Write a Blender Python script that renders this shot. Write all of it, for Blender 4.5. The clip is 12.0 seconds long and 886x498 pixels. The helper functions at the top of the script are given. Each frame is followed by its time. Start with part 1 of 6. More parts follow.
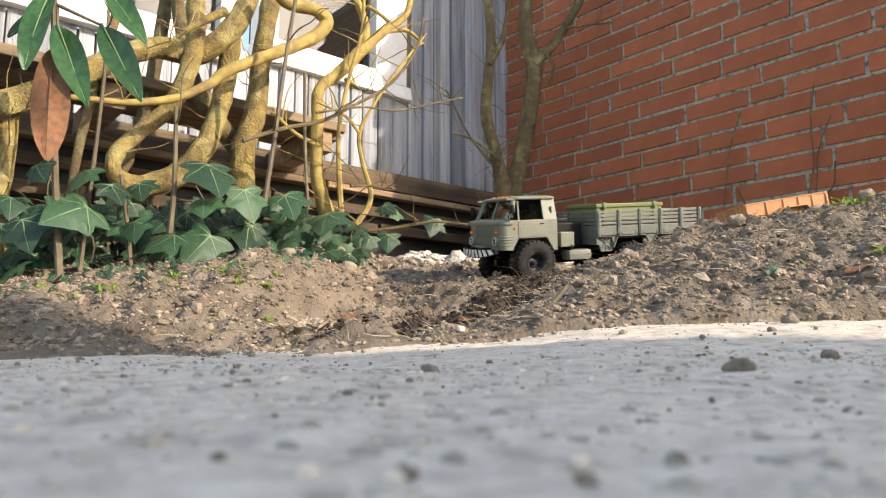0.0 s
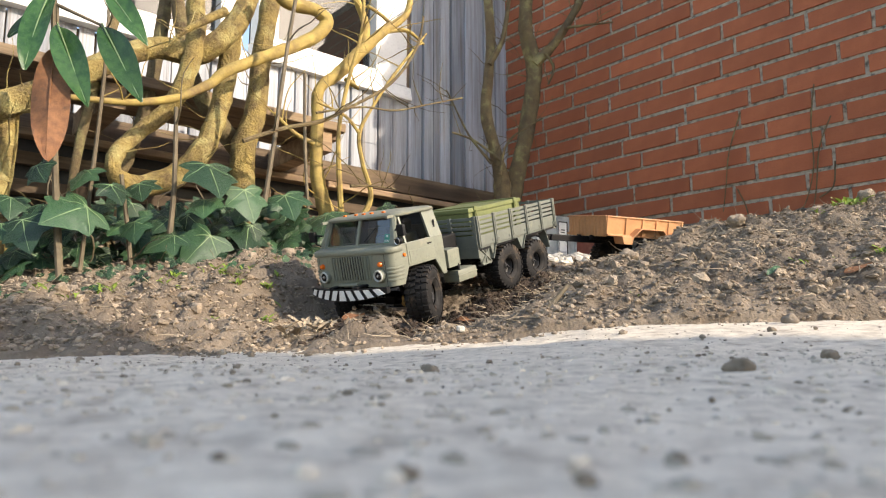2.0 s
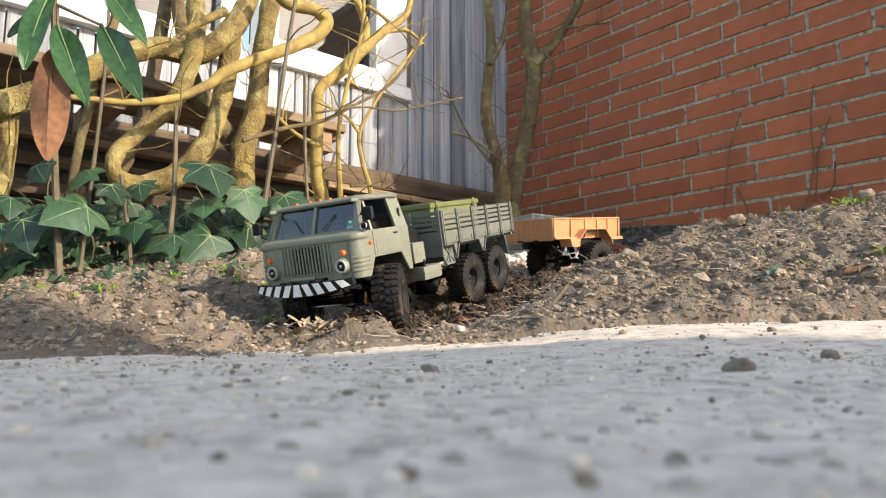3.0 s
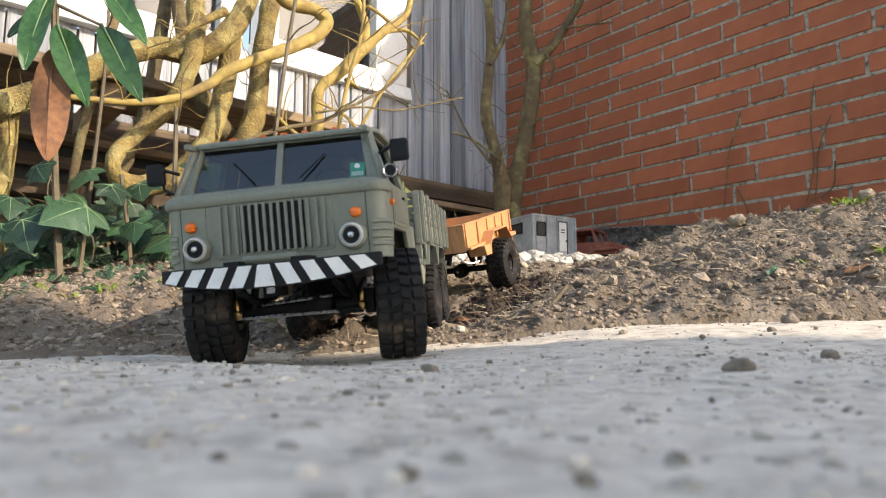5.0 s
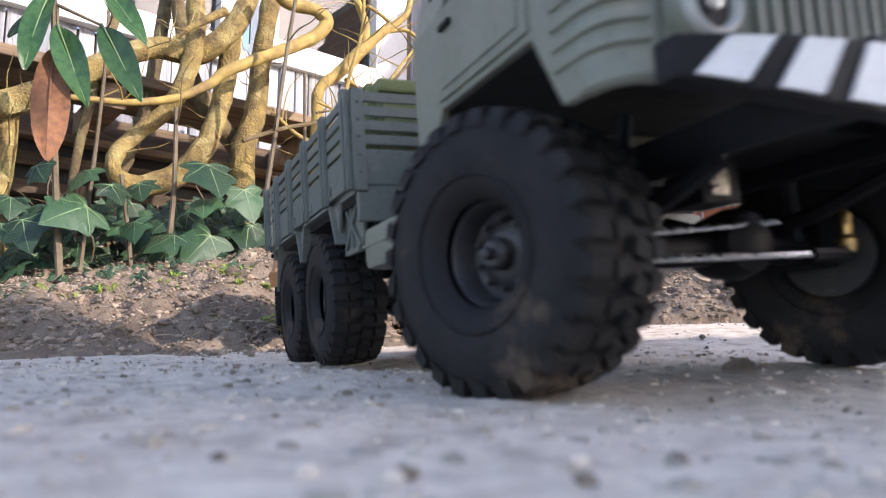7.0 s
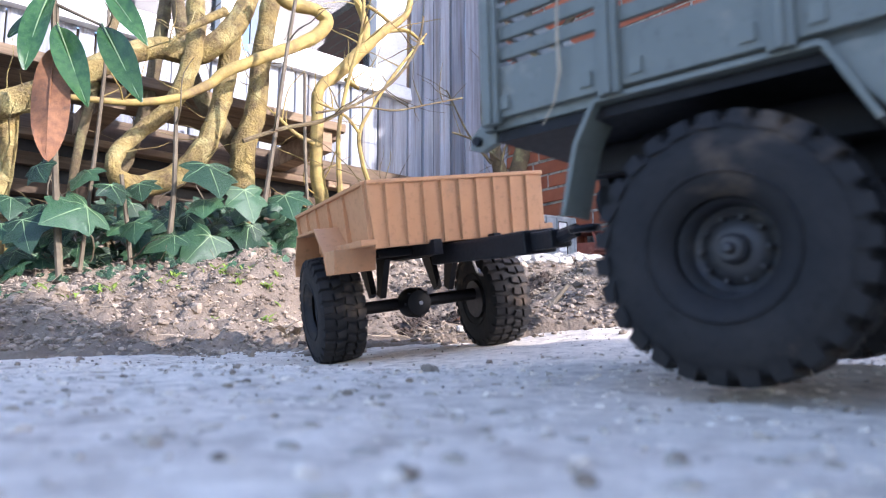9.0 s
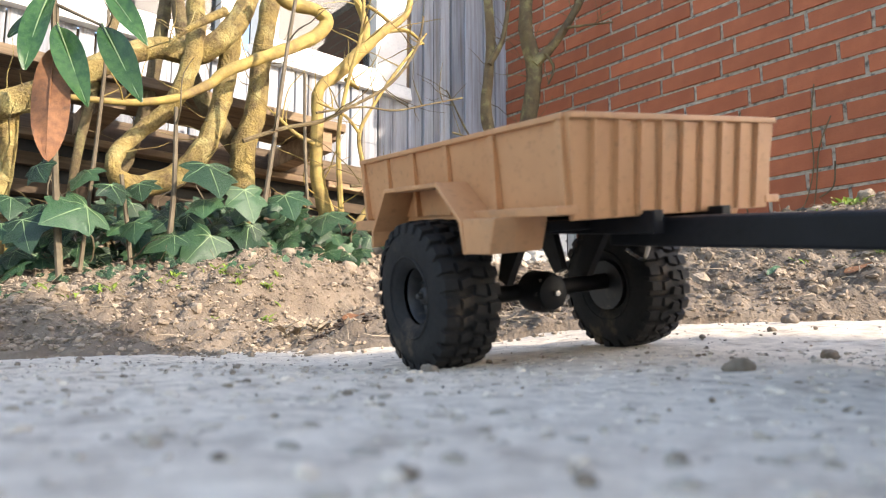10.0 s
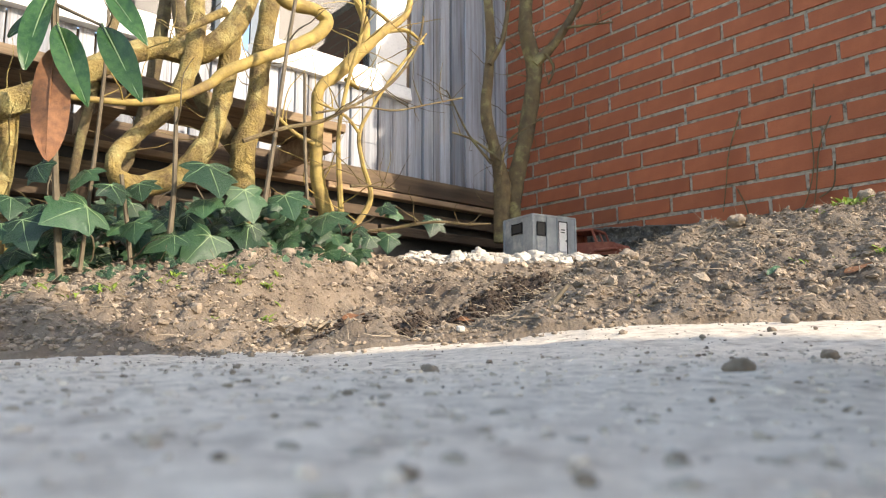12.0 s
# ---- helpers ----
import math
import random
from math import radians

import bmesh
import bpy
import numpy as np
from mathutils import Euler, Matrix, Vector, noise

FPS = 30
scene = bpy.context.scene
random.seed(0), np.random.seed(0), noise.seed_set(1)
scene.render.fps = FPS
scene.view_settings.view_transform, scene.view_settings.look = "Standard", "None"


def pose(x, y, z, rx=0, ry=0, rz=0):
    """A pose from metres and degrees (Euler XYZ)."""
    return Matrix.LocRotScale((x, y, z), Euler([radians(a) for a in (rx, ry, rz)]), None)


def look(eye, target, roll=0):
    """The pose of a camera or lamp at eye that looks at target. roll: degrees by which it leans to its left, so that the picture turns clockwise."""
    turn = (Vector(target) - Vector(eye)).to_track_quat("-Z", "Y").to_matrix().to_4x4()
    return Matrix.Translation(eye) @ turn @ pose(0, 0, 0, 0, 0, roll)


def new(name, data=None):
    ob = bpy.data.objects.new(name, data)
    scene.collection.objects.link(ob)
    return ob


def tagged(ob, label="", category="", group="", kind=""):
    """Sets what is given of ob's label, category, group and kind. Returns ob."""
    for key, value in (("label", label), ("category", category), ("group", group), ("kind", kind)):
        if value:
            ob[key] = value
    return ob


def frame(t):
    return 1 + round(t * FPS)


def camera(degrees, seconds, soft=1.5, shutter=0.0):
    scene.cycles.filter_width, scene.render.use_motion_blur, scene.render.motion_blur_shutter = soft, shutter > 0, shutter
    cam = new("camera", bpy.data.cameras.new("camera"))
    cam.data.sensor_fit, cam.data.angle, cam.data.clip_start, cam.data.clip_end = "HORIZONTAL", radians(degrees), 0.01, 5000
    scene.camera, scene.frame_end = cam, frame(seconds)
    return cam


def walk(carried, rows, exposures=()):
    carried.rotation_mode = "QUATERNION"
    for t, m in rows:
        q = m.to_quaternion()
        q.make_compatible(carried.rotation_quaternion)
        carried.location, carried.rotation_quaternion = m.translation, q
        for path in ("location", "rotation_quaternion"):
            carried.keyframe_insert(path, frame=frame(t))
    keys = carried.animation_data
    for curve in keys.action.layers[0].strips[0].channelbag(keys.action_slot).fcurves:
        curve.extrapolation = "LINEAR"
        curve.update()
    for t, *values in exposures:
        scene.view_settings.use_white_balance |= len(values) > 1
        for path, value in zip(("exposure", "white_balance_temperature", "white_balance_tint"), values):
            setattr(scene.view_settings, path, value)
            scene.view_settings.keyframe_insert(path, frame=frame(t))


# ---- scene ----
cam = camera(66.6, 12.0, 1.1, 0.25)
EYE = (0.0, 0.0, 0.018)
PATH = [
    (0.0, EYE, (0.0, 1.0, 0.1545), 0.0),
    (12.0, EYE, (0.0, 1.0, 0.1545), 0.0),
]
STOPS = 1.46
EXPOSURE = [(0.0, STOPS, 7450, 13), (5.0, STOPS, 7450, 13), (5.8, STOPS, 7500, 15), (6.5, STOPS, 7250, 20), (7.2, STOPS + 0.22, 6400, 23),
            (9.3, STOPS + 0.52, 5800, 22), (10.0, STOPS + 0.42, 7200, 15), (10.5, STOPS + 0.36, 7450, 13), (11.2, STOPS + 0.32, 7350, 12), (12.0, STOPS + 0.16, 7450, 13)]
walk(cam, [(t, look(e, g, r)) for t, e, g, r in PATH], EXPOSURE)
# the phone's lens, held at one focus: the slab right before it is soft
cam.data.dof.use_dof = True
cam.data.dof.focus_distance = 1.1
cam.data.dof.aperture_fstop = cam.data.lens / 1.9

# ---------------------------------------------------------------- light
SUN_DIR = Vector((0.82, -0.42, 0.47)).normalized()
world = bpy.data.worlds.new("sky")
scene.world = world
world.use_nodes = True
_nt = world.node_tree
_sky = _nt.nodes.new("ShaderNodeTexSky")
_sky.sky_type = "NISHITA"
_sky.sun_disc = False
_sky.sun_elevation = math.asin(SUN_DIR.z)
_sky.sun_rotation = math.atan2(SUN_DIR.x, SUN_DIR.y)
_bg = _nt.nodes["Background"]
_bg.inputs["Strength"].default_value = 0.15
_nt.links.new(_sky.outputs[0], _bg.inputs["Color"])
sun = new("sun", bpy.data.lights.new("sun", "SUN"))
sun.data.energy = 2.25
sun.data.angle = radians(0.6)
sun.data.color = (1.0, 0.93, 0.82)
sun.matrix_world = look(SUN_DIR * 20, (0, 0, 0))


# ---------------------------------------------------------------- materials
def material(name, c1, c2, scale=20.0, rough=0.7, bump=0.3, fine=140.0, metal=0.0, stain=None, stain_scale=4.0, stain_amount=0.5,
             detail=6.0, dist=0.002, vary=0.0, streak=None, spec=0.5, trans=0.0, island=0.0):
    """Two colours mixed by a coarse and a fine noise, a stain colour in patches, fine relief; vary: shifts a piece's brightness."""
    m = bpy.data.materials.new(name)
    m.use_nodes = True
    nt = m.node_tree
    n, l = nt.nodes, nt.links
    b = n["Principled BSDF"]
    tc = n.new("ShaderNodeTexCoord")
    src = tc.outputs["Object"]
    if streak:
        mp = n.new("ShaderNodeMapping")
        mp.inputs["Scale"].default_value = streak
        l.new(src, mp.inputs["Vector"])
        src = mp.outputs[0]

    def noise_tex(s, d=detail, r=0.6):
        t = n.new("ShaderNodeTexNoise")
        t.inputs["Scale"].default_value, t.inputs["Detail"].default_value, t.inputs["Roughness"].default_value = s, d, r
        l.new(src, t.inputs["Vector"])
        return t

    def ramp(a, lo, hi):
        r = n.new("ShaderNodeMapRange")
        r.inputs["From Min"].default_value, r.inputs["From Max"].default_value = lo, hi
        l.new(a, r.inputs["Value"])
        return r.outputs[0]

    def mix(fac, a, c):
        x = n.new("ShaderNodeMix")
        x.data_type = "RGBA"
        for sock, val in ((x.inputs["Factor"], fac), (x.inputs["A"], a), (x.inputs["B"], c)):
            if isinstance(val, bpy.types.NodeSocket):
                l.new(val, sock)
            elif isinstance(val, float):
                sock.default_value = val
            else:
                sock.default_value = (*val, 1.0)
        return x.outputs["Result"]

    coarse, small = noise_tex(scale), noise_tex(fine, 4.0)
    col = mix(ramp(coarse.outputs[0], 0.35, 0.65), c1, c2)
    dark = tuple(v * 0.6 for v in c1)
    col = mix(ramp(small.outputs[0], 0.55, 0.85), col, dark)
    if stain:
        st = noise_tex(stain_scale, 8.0, 0.65)
        fac = ramp(st.outputs[0], 0.62 - 0.25 * stain_amount, 0.8 - 0.25 * stain_amount)
        col = mix(fac, col, stain)
    if vary or island:
        if vary:
            info = n.new("ShaderNodeObjectInfo").outputs["Random"]
        else:
            info = n.new("ShaderNodeNewGeometry").outputs["Random Per Island"]
        k = vary or island
        hsv = n.new("ShaderNodeHueSaturation")
        r = n.new("ShaderNodeMapRange")
        r.inputs["To Min"].default_value, r.inputs["To Max"].default_value = 1 - k, 1 + k
        l.new(info, r.inputs["Value"])
        l.new(r.outputs[0], hsv.inputs["Value"])
        l.new(col, hsv.inputs["Color"])
        col = hsv.outputs[0]
    l.new(col, b.inputs["Base Color"])
    rr = n.new("ShaderNodeMapRange")
    rr.inputs["To Min"].default_value, rr.inputs["To Max"].default_value = max(rough - 0.12, 0.03), min(rough + 0.12, 1.0)
    l.new(small.outputs[0], rr.inputs["Value"])
    l.new(rr.outputs[0], b.inputs["Roughness"])
    b.inputs["Metallic"].default_value = metal
    b.inputs["Specular IOR Level"].default_value = spec
    if bump:
        bp = n.new("ShaderNodeBump")
        bp.inputs["Strength"].default_value, bp.inputs["Distance"].default_value = bump, dist
        add = n.new("ShaderNodeMath")
        l.new(coarse.outputs[0], add.inputs[0])
        l.new(small.outputs[0], add.inputs[1])
        l.new(add.outputs[0], bp.inputs["Height"])
        l.new(bp.outputs[0], b.inputs["Normal"])
    if trans:
        out = n["Material Output"]
        tr = n.new("ShaderNodeBsdfTranslucent")
        l.new(col, tr.inputs["Color"])
        ms = n.new("ShaderNodeMixShader")
        ms.inputs[0].default_value = trans
        l.new(b.outputs[0], ms.inputs[1])
        l.new(tr.outputs[0], ms.inputs[2])
        l.new(ms.outputs[0], out.inputs["Surface"])
    return m


def glass_material(name, tint, rough=0.02, ior=1.38):
    m = bpy.data.materials.new(name)
    m.use_nodes = True
    n, l = m.node_tree.nodes, m.node_tree.links
    n.remove(n["Principled BSDF"])
    gl, tr, mx = n.new("ShaderNodeBsdfGlossy"), n.new("ShaderNodeBsdfTransparent"), n.new("ShaderNodeMixShader")
    gl.inputs["Roughness"].default_value = rough
    tr.inputs["Color"].default_value = (*tint, 1)
    mx.inputs[0].default_value = 2.2 * ((ior - 1) / (ior + 1)) ** 2
    l.new(tr.outputs[0], mx.inputs[1])
    l.new(gl.outputs[0], mx.inputs[2])
    l.new(mx.outputs[0], n["Material Output"].inputs["Surface"])
    return m


SOIL = material("dry_soil", (0.245, 0.195, 0.145), (0.140, 0.106, 0.076), 14, 0.95, 0.9, 160, stain=(0.08, 0.054, 0.037), stain_scale=3.2, stain_amount=0.30, dist=0.006)
# fresh soil, its colour darkened to carry the shade of the rut's bank
FRESH_SHADED = material("fresh_shaded_earth", (0.080, 0.055, 0.038), (0.045, 0.030, 0.021), 14, 0.95, 1.0, 160, stain=(0.15, 0.115, 0.083), stain_scale=22, stain_amount=0.25, dist=0.006)
PALE = material("pale_bezel", (0.52, 0.52, 0.49), (0.42, 0.42, 0.39), 60, 0.5, 0.1, 300, dist=0.0003)
CLOD = material("soil_clod", (0.35, 0.285, 0.215), (0.20, 0.154, 0.111), 25, 0.95, 1.0, 220, dist=0.004, island=0.42)
# crumbs of fresh soil with the same bank shade in their colour
SHADED_WET_CLOD = material("fresh_soil", (0.072, 0.048, 0.032), (0.042, 0.028, 0.019), 25, 0.95, 1.0, 220, dist=0.004, island=0.35)
RUBBLE = material("pale_rubble", (0.62, 0.59, 0.53), (0.42, 0.385, 0.33), 25, 0.9, 0.6, 160, dist=0.004, island=0.25)
STRAW = material("dry_straw", (0.42, 0.345, 0.245), (0.22, 0.165, 0.11), 12, 0.8, 0.2, 200, island=0.45)
CONCRETE = material("worn_concrete", (0.78, 0.695, 0.575), (0.55, 0.48, 0.39), 90, 0.92, 0.6, 420, stain=(0.30, 0.245, 0.19), stain_scale=48, stain_amount=0.40, dist=0.002)
GRIT = material("aggregate", (0.62, 0.55, 0.455), (0.44, 0.385, 0.315), 60, 0.9, 0.5, 300, island=0.35)
PEBBLE = material("pebble_stone", (0.26, 0.21, 0.16), (0.15, 0.12, 0.09), 60, 0.9, 0.6, 300, island=0.3)
BRICK = material("red_brick", (0.44, 0.138, 0.062), (0.345, 0.102, 0.047), 8, 0.85, 0.6, 170, stain=(0.17, 0.072, 0.044), stain_scale=2.2, stain_amount=0.38, dist=0.002, vary=0.13)
MORTAR = material("lime_mortar", (0.60, 0.54, 0.435), (0.30, 0.275, 0.225), 60, 0.95, 1.0, 190, stain=(0.06, 0.056, 0.048), stain_scale=60, stain_amount=0.30, dist=0.008)
TAR = material("rough_footing", (0.16, 0.148, 0.125), (0.07, 0.066, 0.058), 60, 0.9, 1.0, 200, stain=(0.36, 0.335, 0.28), stain_scale=70, stain_amount=0.35, dist=0.01)
BOARD = material("weathered_board", (0.47, 0.50, 0.55), (0.25, 0.26, 0.28), 5, 0.85, 0.8, 45, stain=(0.20, 0.145, 0.095), stain_scale=3.0, stain_amount=0.42, streak=(9, 9, 0.30), dist=0.004, vary=0.28)
OLD_WOOD = material("old_timber", (0.36, 0.26, 0.16), (0.20, 0.13, 0.08), 6, 0.85, 0.6, 60, stain=(0.09, 0.06, 0.04), stain_scale=2.0, stain_amount=0.4, streak=(0.4, 6, 6), dist=0.003, vary=0.25)
# dark stained timber, darkened also for the shade under the shed
DARK_SHADED_WOOD = material("dark_shaded_timber", (0.115, 0.078, 0.048), (0.062, 0.042, 0.027), 6, 0.85, 0.7, 60, stain=(0.20, 0.145, 0.09), stain_scale=2.5, stain_amount=0.3, streak=(0.4, 6, 6), dist=0.003, vary=0.3)
WHITE = material("white_paint", (0.82, 0.82, 0.80), (0.74, 0.74, 0.72), 6, 0.45, 0.1, 90)
BARK = material("lichen_bark", (0.34, 0.255, 0.085), (0.145, 0.10, 0.045), 26, 0.9, 1.0, 150, stain=(0.44, 0.38, 0.16), stain_scale=16, stain_amount=0.4, dist=0.008)
BARK_DARK = material("brown_bark", (0.18, 0.135, 0.065), (0.095, 0.068, 0.038), 24, 0.9, 1.0, 130, stain=(0.33, 0.30, 0.13), stain_scale=14, stain_amount=0.4, dist=0.005)
BARK_YELLOW = material("yellow_bark", (0.42, 0.31, 0.09), (0.24, 0.17, 0.06), 30, 0.8, 0.6, 160, stain=(0.20, 0.13, 0.06), stain_scale=14, stain_amount=0.3, dist=0.003)
CANE = material("dry_cane", (0.17, 0.135, 0.085), (0.09, 0.07, 0.045), 20, 0.7, 0.3, 120)
IVY = material("ivy_leaf", (0.046, 0.105, 0.046), (0.024, 0.060, 0.032), 30, 0.28, 0.35, 120, vary=0.5, trans=0.12, dist=0.002)
IVY_VEIN = material("ivy_vein", (0.22, 0.32, 0.16), (0.16, 0.26, 0.12), 30, 0.5, 0.0, 120, trans=0.1)
LAUREL = material("laurel_leaf", (0.040, 0.105, 0.030), (0.020, 0.062, 0.022), 14, 0.24, 0.3, 90, vary=0.3, trans=0.18)
DEAD_LEAF = material("dead_leaf", (0.30, 0.135, 0.06), (0.18, 0.08, 0.04), 16, 0.7, 0.5, 90, stain=(0.08, 0.05, 0.035), stain_scale=7, stain_amount=0.3, trans=0.2)
SPROUT = material("fresh_leaf", (0.30, 0.38, 0.05), (0.14, 0.25, 0.04), 30, 0.5, 0.2, 120, vary=0.3, island=0.0, trans=0.25)
OLIVE = material("grey_green_paint", (0.205, 0.215, 0.168), (0.178, 0.187, 0.146), 30, 0.5, 0.12, 220, stain=(0.30, 0.27, 0.20), stain_scale=18, stain_amount=0.12, dist=0.0006)
OLIVE_BED = material("grey_bed_paint", (0.150, 0.163, 0.140), (0.125, 0.137, 0.118), 30, 0.55, 0.12, 220, stain=(0.30, 0.27, 0.21), stain_scale=20, stain_amount=0.15, dist=0.0006)
CRATE = material("olive_crate", (0.15, 0.172, 0.058), (0.12, 0.14, 0.048), 25, 0.55, 0.1, 200, dist=0.0006)
TAN = material("tan_plastic", (0.55, 0.275, 0.125), (0.50, 0.245, 0.11), 30, 0.5, 0.12, 200, stain=(0.36, 0.21, 0.11), stain_scale=18, stain_amount=0.15, dist=0.0005)
RUBBER = material("dusty_rubber", (0.011, 0.011, 0.012), (0.022, 0.020, 0.019), 40, 0.7, 0.35, 300, stain=(0.13, 0.092, 0.062), stain_scale=30, stain_amount=0.24, dist=0.0008, spec=0.25)
RIM = material("dark_rim", (0.022, 0.022, 0.026), (0.036, 0.035, 0.034), 60, 0.5, 0.2, 300, stain=(0.16, 0.13, 0.10), stain_scale=60, stain_amount=0.15, dist=0.0005)
BLACK = material("black_plastic", (0.005, 0.005, 0.006), (0.008, 0.008, 0.010), 60, 0.55, 0.1, 300, dist=0.0004, spec=0.25)
STEEL = material("bright_steel", (0.62, 0.61, 0.59), (0.5, 0.49, 0.47), 80, 0.28, 0.05, 300, metal=1.0, dist=0.0003)
BRASS = material("brass", (0.66, 0.44, 0.18), (0.55, 0.36, 0.14), 80, 0.3, 0.05, 300, metal=1.0, dist=0.0003)
BAR_WHITE = material("white_stripe_paint", (0.80, 0.80, 0.78), (0.72, 0.72, 0.70), 40, 0.5, 0.05, 200, dist=0.0003)
ORANGE = material("orange_lens", (0.85, 0.18, 0.02), (0.75, 0.14, 0.015), 60, 0.25, 0.0, 200)
LENS = glass_material("lamp_lens", (0.55, 0.58, 0.6))
GLASS = glass_material("pane_glass", (0.42, 0.45, 0.46), 0.02, 1.6)
SIDE_GLASS = glass_material("tinted_side_glass", (0.30, 0.32, 0.33), 0.03, 1.12)
WINDOW_GLASS = glass_material("window_glass", (0.5, 0.53, 0.54), 0.02, 1.5)
STICKER = material("green_sticker", (0.02, 0.25, 0.17), (0.02, 0.22, 0.15), 60, 0.5, 0.0, 200)
CABIN = material("worn_blue_grey", (0.34, 0.37, 0.38), (0.25, 0.27, 0.28), 20, 0.75, 0.4, 120, stain=(0.55, 0.55, 0.52), stain_scale=14, stain_amount=0.4, dist=0.001)
RUST = material("rust_red", (0.26, 0.075, 0.045), (0.19, 0.055, 0.035), 25, 0.85, 0.4, 150, stain=(0.33, 0.13, 0.08), stain_scale=16, stain_amount=0.4, dist=0.001)
# interior colour; also stands for shade behind the windows and under the shed
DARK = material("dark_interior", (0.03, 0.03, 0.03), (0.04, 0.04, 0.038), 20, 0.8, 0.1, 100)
SEAT = material("tan_trim", (0.32, 0.27, 0.16), (0.26, 0.22, 0.13), 40, 0.8, 0.1, 200)
PLASTER = material("house_render", (0.55, 0.53, 0.49), (0.45, 0.43, 0.40), 3, 0.9, 0.3, 40)


# ---------------------------------------------------------------- mesh tools
class Geo:
    """Vertices and faces of one mesh, with a material slot for each face."""

    def __init__(self):
        self.v, self.f, self.k = [], [], []

    def add(self, verts, faces, slot=0, m=None):
        o = len(self.v)
        self.v += [tuple(m @ Vector(p)) for p in verts] if m is not None else [tuple(p) for p in verts]
        self.f += [tuple(i + o for i in q) for q in faces]
        self.k += [slot] * len(faces)
        return self

    def box(self, x0, x1, y0, y1, z0, z1, slot=0, m=None):
        v = [(x, y, z) for x in (x0, x1) for y in (y0, y1) for z in (z0, z1)]
        return self.add(v, [(0, 1, 3, 2), (4, 6, 7, 5), (0, 4, 5, 1), (2, 3, 7, 6), (0, 2, 6, 4), (1, 5, 7, 3)], slot, m)

    def prism(self, outline, axis, a, b, slot=0, m=None):
        """A polygon drawn in the two other axes, drawn out along axis from a to b."""
        n = len(outline)
        def put(p, d):
            q = [p[0], p[1]]
            q.insert(axis, d)
            return tuple(q)
        v = [put(p, a) for p in outline] + [put(p, b) for p in outline]
        faces = [tuple(range(n))[::-1], tuple(range(n, 2 * n))] + [(i, (i + 1) % n, (i + 1) % n + n, i + n) for i in range(n)]
        return self.add(v, faces, slot, m)

    def bar(self, p, q, w, h=None, slot=0):
        p, q = Vector(p), Vector(q)
        h = h or w
        d = q - p
        rot = d.to_track_quat("X", "Z").to_matrix().to_4x4()
        return self.box(0, d.length, -w / 2, w / 2, -h / 2, h / 2, slot, Matrix.Translation(p) @ rot)

    def lathe(self, profile, axis, segs=24, slot=0, m=None, cap=True):
        """profile: (along the axis, radius)."""
        v, f = [], []
        for a, r in profile:
            for i in range(segs):
                t = 2 * math.pi * i / segs
                q = [r * math.cos(t), r * math.sin(t)]
                q.insert(axis, a)
                v.append(tuple(q))
        for j in range(len(profile) - 1):
            for i in range(segs):
                k = (i + 1) % segs
                f.append((j * segs + i, j * segs + k, (j + 1) * segs + k, (j + 1) * segs + i))
        if cap:
            f += [tuple(range(segs))[::-1], tuple((len(profile) - 1) * segs + i for i in range(segs))]
        return self.add(v, f, slot, m)

    def tube(self, pts, segs=8, slot=0, rough=0.0, sub=1):
        """A tapered tube along (x, y, z, radius) points; rough: uneven girth."""
        P = [Vector(p[:3]) for p in pts]
        rad = [p[3] for p in pts]
        if sub > 1:
            Q, Rr = [], []
            for i in range(len(P) - 1):
                a, b, c, d = P[max(i - 1, 0)], P[i], P[i + 1], P[min(i + 2, len(P) - 1)]
                for s in range(sub):
                    t = s / sub
                    Q.append(0.5 * (2 * b + (c - a) * t + (2 * a - 5 * b + 4 * c - d) * t * t + (3 * b - a - 3 * c + d) * t ** 3))
                    Rr.append(rad[i] + (rad[i + 1] - rad[i]) * t)
            P, rad = Q + [P[-1]], Rr + [rad[-1]]
        v, f = [], []
        side = None
        for i, p in enumerate(P):
            d = (P[min(i + 1, len(P) - 1)] - P[max(i - 1, 0)]).normalized()
            if side is None:
                side = d.orthogonal().normalized()
            side = (side - d * side.dot(d)).normalized()
            up = d.cross(side)
            for k in range(segs):
                t = 2 * math.pi * k / segs
                w = side * math.cos(t) + up * math.sin(t)
                r = rad[i]
                if rough:
                    r *= 1 + rough * noise.noise((p + w * r) * 30.0) + 0.7 * rough * noise.noise((p + w * r) * 90.0)
                v.append(p + w * r)
        for i in range(len(P) - 1):
            for k in range(segs):
                j = (k + 1) % segs
                f.append((i * segs + k, i * segs + j, (i + 1) * segs + j, (i + 1) * segs + k))
        f += [tuple(range(segs))[::-1], tuple((len(P) - 1) * segs + k for k in range(segs))]
        return self.add(v, f, slot)

    def mesh(self, name, mats, smooth=False, bevel=0.0):
        me = bpy.data.meshes.new(name)
        me.from_pydata([tuple(p) for p in self.v], [], self.f)
        for m in mats if isinstance(mats, (list, tuple)) else [mats]:
            me.materials.append(m)
        me.polygons.foreach_set("material_index", self.k)
        bm = bmesh.new()
        bm.from_mesh(me)
        bmesh.ops.recalc_face_normals(bm, faces=bm.faces)
        if bevel:
            bmesh.ops.bevel(bm, geom=[e for e in bm.edges if len(e.link_faces) == 2 and e.calc_face_angle(0) > 0.4], offset=bevel, segments=2, affect="EDGES", profile=0.6, clamp_overlap=True)
        bm.to_mesh(me)
        bm.free()
        if smooth:
            me.polygons.foreach_set("use_smooth", [True] * len(me.polygons))
            me.set_sharp_from_angle(angle=radians(35))
        return me


